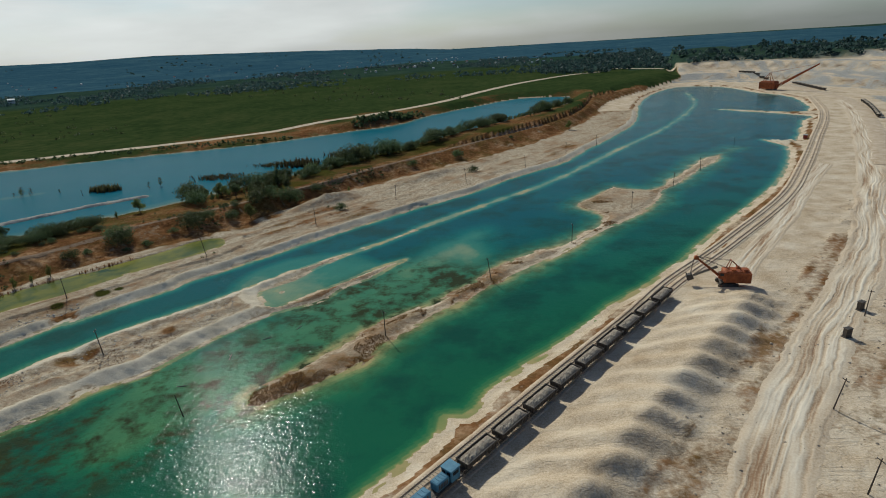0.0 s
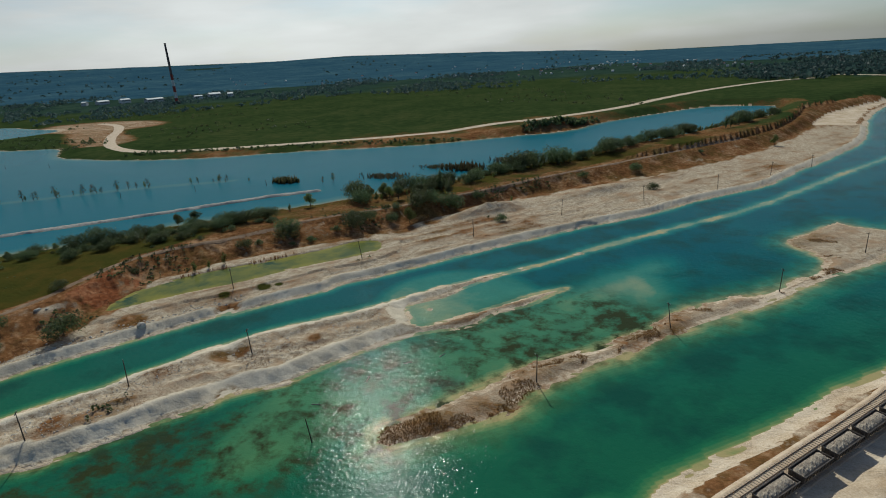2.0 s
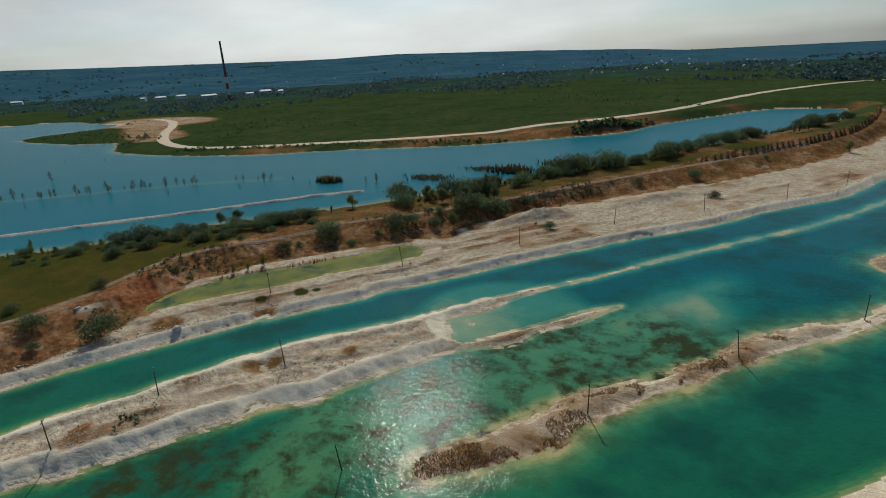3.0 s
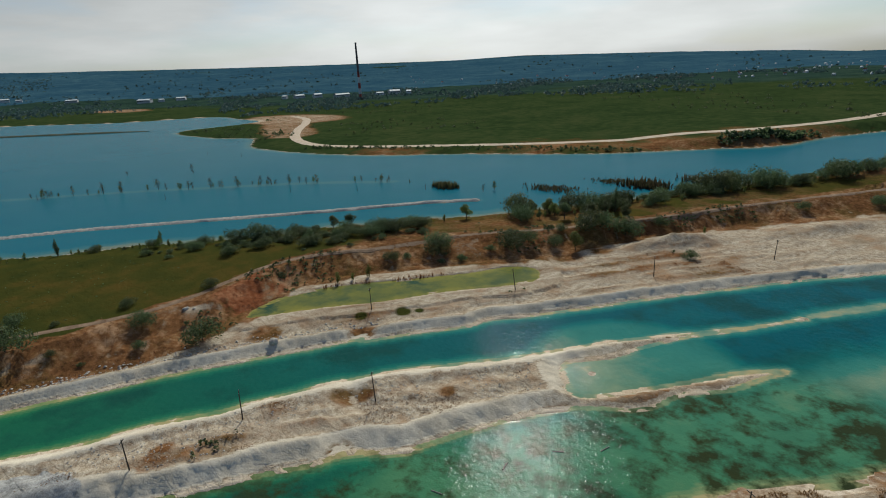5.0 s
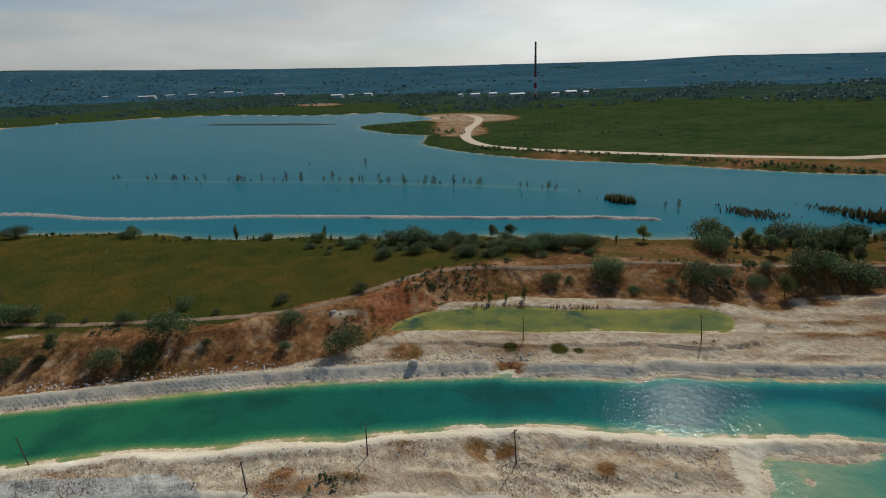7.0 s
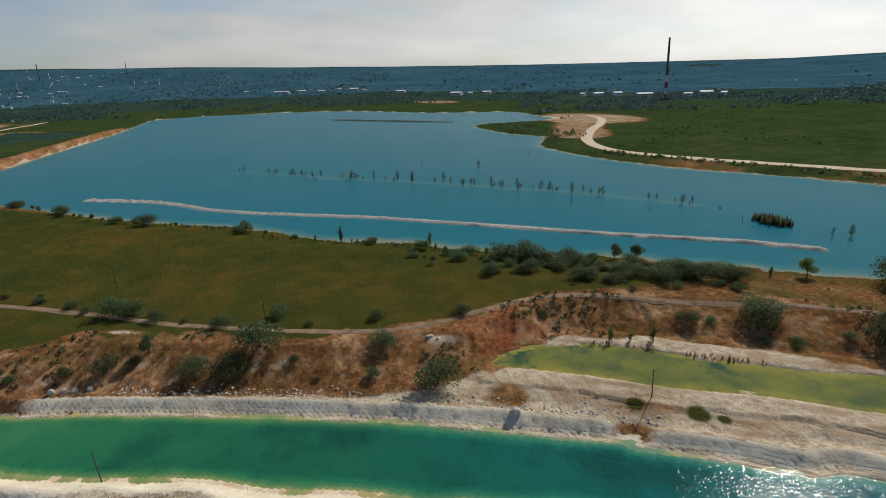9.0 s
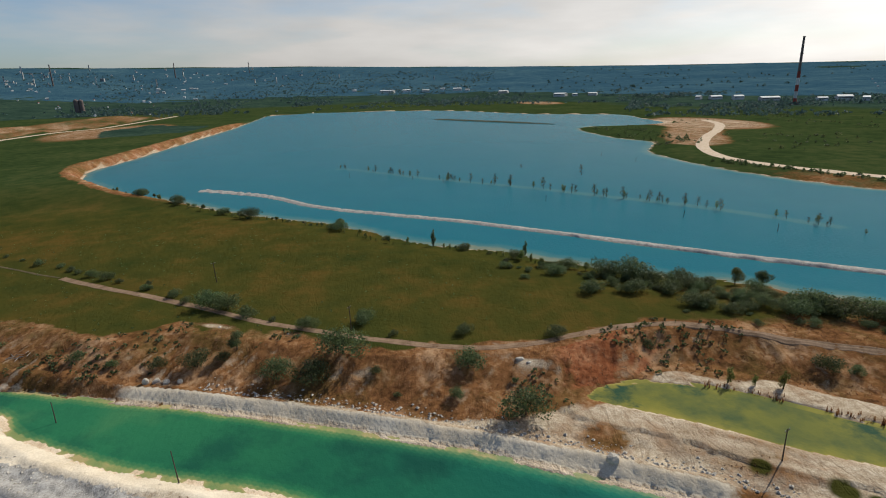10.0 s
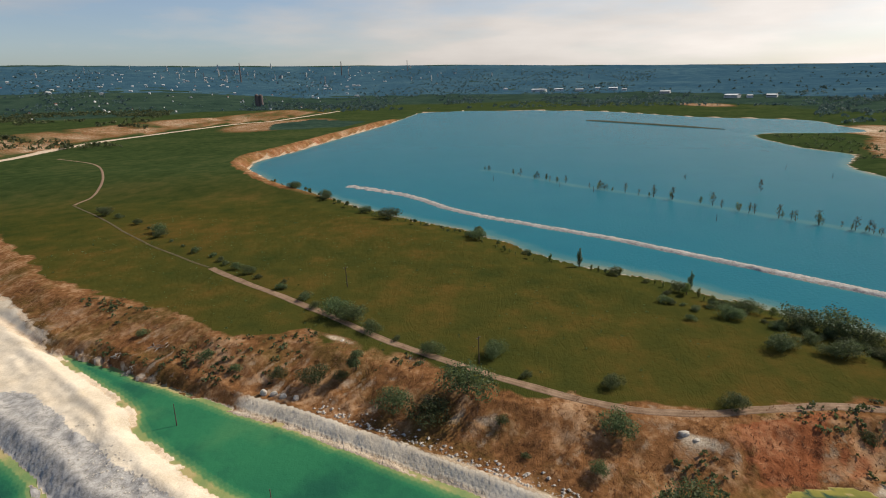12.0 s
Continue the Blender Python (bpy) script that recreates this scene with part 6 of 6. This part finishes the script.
# ---------------------------------------------------------------- distance: chimney, works, town, city, woods
def tall_chimney(x, y, top, r0, r1, label):
    z = ground(x, y)
    thing = tagged(empty("chimney", pose(x, y, z)), label, "chimney")
    n, h = 10, top - z
    bm = bmesh.new()
    box(bm, (0, 0, 3), (r0 * 3.2, r0 * 3.2, 6), None, 0.3)
    part("plinth", bm, M_BRICK, thing)
    for k in range(n):
        f0, f1 = k / n, (k + 1) / n
        bm = bmesh.new()
        rod(bm, (0, 0, h * f0), (0, 0, h * f1), r0 + (r1 - r0) * f0, r0 + (r1 - r0) * f1, 20)
        low = k < 5
        part("shaft_section", bm, (M_WHITE if k % 2 else M_REDBAND) if low else M_BRICK, thing, "painted band of the shaft" if low else "")
    for k in (5, 7.5, 9.9):
        bm = bmesh.new()
        q = r0 + (r1 - r0) * k / n
        rod(bm, (0, 0, h * k / n - 0.5), (0, 0, h * k / n + 0.5), q + 0.9, q + 0.9, 20)
        part("gallery", bm, M_STEEL, thing)


tall_chimney(-1194, 1100, 153, 3.9, 2.2, "tall dark brick chimney with faded red and white bands")


def place(az, r):
    return -r * math.sin(radians(az)), r * math.cos(radians(az))


def stand(x, y):
    """Height of the far land or of the hills before the horizon."""
    r, az = math.hypot(x, y), math.degrees(math.atan2(-x, y))
    z, _ = far_rise(np.array([r]), np.array([az]))
    return max(ground(x, y), float(z[0]) if r > 1900 else -9)


def shed(size, wall_material, label):
    """A long low works building with a pitched roof, doors and a strip of windows."""
    L, W, H = size
    thing = tagged(empty("works_building", Matrix.Identity(4)), label, "building", "sheds of the distant works")
    bm = bmesh.new()
    box(bm, (0, 0, H / 2 - 4), (L, W, H + 8))
    part("wall", bm, wall_material, thing)
    bm = bmesh.new()
    v = [bm.verts.new((sx * (L / 2 + 0.6), sy * (W / 2 + 0.8), z)) for sx in (-1, 1) for sy, z in ((-1, H), (0, H + W * 0.12), (1, H))]
    u = [bm.verts.new((w.co.x, w.co.y, w.co.z + 0.4)) for w in v]
    for a, b in ((0, 1), (1, 2)):
        bm.faces.new((u[a], u[b], u[b + 3], u[a + 3]))
        bm.faces.new((v[a + 3], v[b + 3], v[b], v[a]))
    for k in (0, 3):
        bm.faces.new([v[k], v[k + 1], v[k + 2], u[k + 2], u[k + 1], u[k]])
    bm.faces.new((v[0], u[0], u[3], v[3]))
    bm.faces.new((v[2], v[5], u[5], u[2]))
    part("roof", bm, M_WHITE, thing, "bright sheet roof")
    for side in (-1, 1):
        bm = bmesh.new()
        box(bm, (0, side * (W / 2 + 0.05), H * 0.65), (L * 0.92, 0.3, H * 0.2))
        part("window_strip", bm, M_GLASS, thing)
    for k in (-0.3, 0.3):
        bm = bmesh.new()
        box(bm, (L * k, W / 2 + 0.1, 2.2), (5, 0.3, 4.4))
        part("door", bm, M_STEEL, thing)
    return thing


far_rng = random.Random(41)
sheds = [shed((120, 34, 9), M_PLASTER, "long white-roofed works shed below the hills"), shed((70, 26, 8), M_WHITE, "white works shed below the hills")]
spots = [(83.3, 2900), (81.5, 2920), (79.6, 2880), (78.0, 2990), (76.6, 2930), (75.6, 2860), (66.5, 2250), (65.2, 2250), (63.6, 2260), (54.5, 1900), (53.2, 1900), (51.5, 1880), (49.2, 1820), (45.6, 1800), (44.2, 1810), (42.8, 1800), (72.0, 2600), (86.5, 3000)]
spots += [(far_rng.uniform(100, 131), far_rng.uniform(2700, 3500)) for k in range(34)] + [(far_rng.uniform(92, 133), far_rng.uniform(3200, 4300)) for k in range(50)]
for k, (az, r) in enumerate(spots):
    x, y = place(az, r)
    m = pose(x, y, stand(x, y) + 1.5, 0, 0, az + far_rng.uniform(-25, 25)) @ Matrix.Diagonal((far_rng.uniform(0.5, 1.1) * (0.6 if k < 18 else 0.26), far_rng.uniform(0.6, 1.1) * (1 if k < 18 else 0.5), far_rng.uniform(0.8, 1.2) * (1 if k < 18 else 0.55), 1))
    if k < 2:
        sheds[k].matrix_basis = m
    else:
        copy_thing(sheds[k % 2], m)


def cottage(roof_material, label):
    thing = tagged(empty("house", Matrix.Identity(4)), label, "house", "houses of the distant town")
    bm = bmesh.new()
    box(bm, (0, 0, 1.0), (11, 8, 6))
    part("wall", bm, M_WHITE, thing)
    bm = bmesh.new()
    v = [bm.verts.new(c) for c in ((-6, -4.8, 3.8), (6, -4.8, 3.8), (6, 4.8, 3.8), (-6, 4.8, 3.8), (-6, 0, 7.6), (6, 0, 7.6))]
    for f in ((0, 1, 5, 4), (2, 3, 4, 5), (0, 4, 3), (1, 2, 5), (3, 2, 1, 0)):
        bm.faces.new([v[k] for k in f])
    part("roof", bm, roof_material, thing)
    for x in (-3, 0, 3):
        bm = bmesh.new()
        box(bm, (x, -4.02, 2.2), (1.3, 0.1, 1.5))
        part("window", bm, M_GLASS, thing)
    bm = bmesh.new()
    box(bm, (2.5, 1.2, 7.2), (0.9, 0.9, 2.2))
    part("chimney_stack", bm, M_BRICK, thing)
    return thing


houses = [cottage(M_ROOF, "small white house with a grey sheet roof"), cottage(M_REDROOF, "small white house with a red roof"), cottage(M_WHITE, "small house with a bright sheet roof")]
spots = [(far_rng.gauss(0, 1) * 9 + 2, far_rng.uniform(1700, 2900)) for k in range(120)] + [(far_rng.uniform(12, 44), far_rng.uniform(1850, 2900)) for k in range(30)] + [(far_rng.uniform(100, 136), far_rng.uniform(1750, 3600)) for k in range(60)]
for k, (az, r) in enumerate(spots):
    x, y = place(az, r)
    m = pose(x, y, stand(x, y) + 1.5, 0, 0, far_rng.uniform(0, 360)) @ Matrix.Scale(far_rng.uniform(0.55, 1.0), 4)
    if k < 3:
        houses[k].matrix_basis = m
    else:
        copy_thing(houses[k % 3], m)


def tower_block(floors, bays, label):
    """A block of flats with rows of windows."""
    thing = tagged(empty("apartment_block", Matrix.Identity(4)), label, "apartment block", "flats of the distant city")
    L, W, H = bays * 3.4, 13, floors * 3.0
    bm = bmesh.new()
    box(bm, (0, 0, H / 2 - 5), (L, W, H + 10))
    part("wall", bm, M_PLASTER, thing)
    bm = bmesh.new()
    box(bm, (0, 0, H + 0.5), (L + 0.6, W + 0.6, 1.0))
    box(bm, (L * 0.2, 0, H + 2.0), (5, 5, 3))
    part("roof", bm, M_ROOF, thing)
    for side in (-1, 1):
        for k in range(floors):
            bm = bmesh.new()
            box(bm, (0, side * (W / 2 + 0.03), k * 3.0 + 1.7), (L - 1.6, 0.1, 1.3))
            part("window_band", bm, M_GLASS, thing)
    return thing


blocks = [tower_block(9, 16, "long pale nine-storey block of flats"), tower_block(14, 7, "pale high-rise block of flats"), tower_block(5, 14, "low pale block of flats")]
for k in range(90):
    az, r = (far_rng.gauss(114, 9) if k % 4 else far_rng.uniform(78, 134)), far_rng.uniform(3500, 4450)
    x, y = place(az, r)
    m = pose(x, y, stand(x, y) + 3, 0, 0, far_rng.uniform(0, 360)) @ Matrix.Diagonal((0.5, 0.6, far_rng.uniform(0.4, 0.95), 1))
    if k < 3:
        blocks[k].matrix_basis = m
    else:
        copy_thing(blocks[k % 3], m)
for az, r, h, q in ((111.6, 3600, 105, 4.0), (102.6, 4000, 90, 4.0), (96.4, 4200, 75, 3.0)):
    x, y = place(az, r)
    bm = bmesh.new()
    rod(bm, (0, 0, -4), (0, 0, h), q, q * 0.6, 12)
    tagged(part("works_chimney", bm, M_BRICK), "distant thin works chimney above the city", "chimney", "chimneys of the city").matrix_basis = pose(x, y, stand(x, y))
for k in range(2):
    x, y = place(109.0 + 0.35 * k, 2300)
    bm = bmesh.new()
    rod(bm, (0, 0, -2), (0, 0, 40), 8, 7, 14)
    rod(bm, (0, 0, 40), (0, 0, 44), 7, 2, 14)
    tagged(part("silo", bm, M_BRICK), "dark round silo tower before the city", "silo", "silos").matrix_basis = pose(x, y, stand(x, y))


def woods(name, label, count, az0, az1, r0, r1, h0, h1, dense, material=M_LEAF):
    """Far woodland: many leafy clumps over a stretch of the land."""
    out = []
    while len(out) < count:
        az, r = grow.uniform(az0, az1), math.sqrt(grow.uniform(r0 * r0, r1 * r1))
        x, y = place(az, r)
        if lattice(np.array([x]), np.array([y]), 90 + r * 0.04, 12)[0] + 0.5 * lattice(np.array([x]), np.array([y]), 35, 13)[0] < dense:
            continue
        z = stand(x, y)
        if z < LAKE_Z + 0.6:
            continue
        h = grow.uniform(h0, h1)
        out.append((x, y, z - 0.3, h, h * grow.uniform(0.6, 1.1), 10))
    stuff_sheet(name, label, "woods", out, material, clump)


woods("meadow_bushes", "scattered dark bushes over the green plain", 420, -2, 56, 760, 1500, 1.6, 4.0, 0.12)
woods("far_woods", "dark woodland at the foot of the hills", 3600, -14, 60, 1250, 2200, 4, 9, 0.0, M_HAZELEAF)
woods("hill_woods", "distant tree tops on the wooded hills", 500, -30, 80, 2300, 4545, 6, 12, -0.05, M_HAZELEAF)
woods("city_woods", "trees between the distant buildings", 3600, 72, 140, 2050, 4300, 5, 10, -0.1, M_HAZELEAF)
woods("slope_scrub", "dark bushes on the brown slope beyond the road", 2300, 116, 142, 900, 2000, 3, 8, -0.1)
woods("shore_woods", "trees along the far lake shore", 900, 60, 110, 1830, 2500, 5, 10, 0.0, M_HAZELEAF)
woods("quarry_edge_woods", "trees behind the far quarry edge", 1500, -44, -4, 1150, 2400, 6, 12, -0.1, M_HAZELEAF)
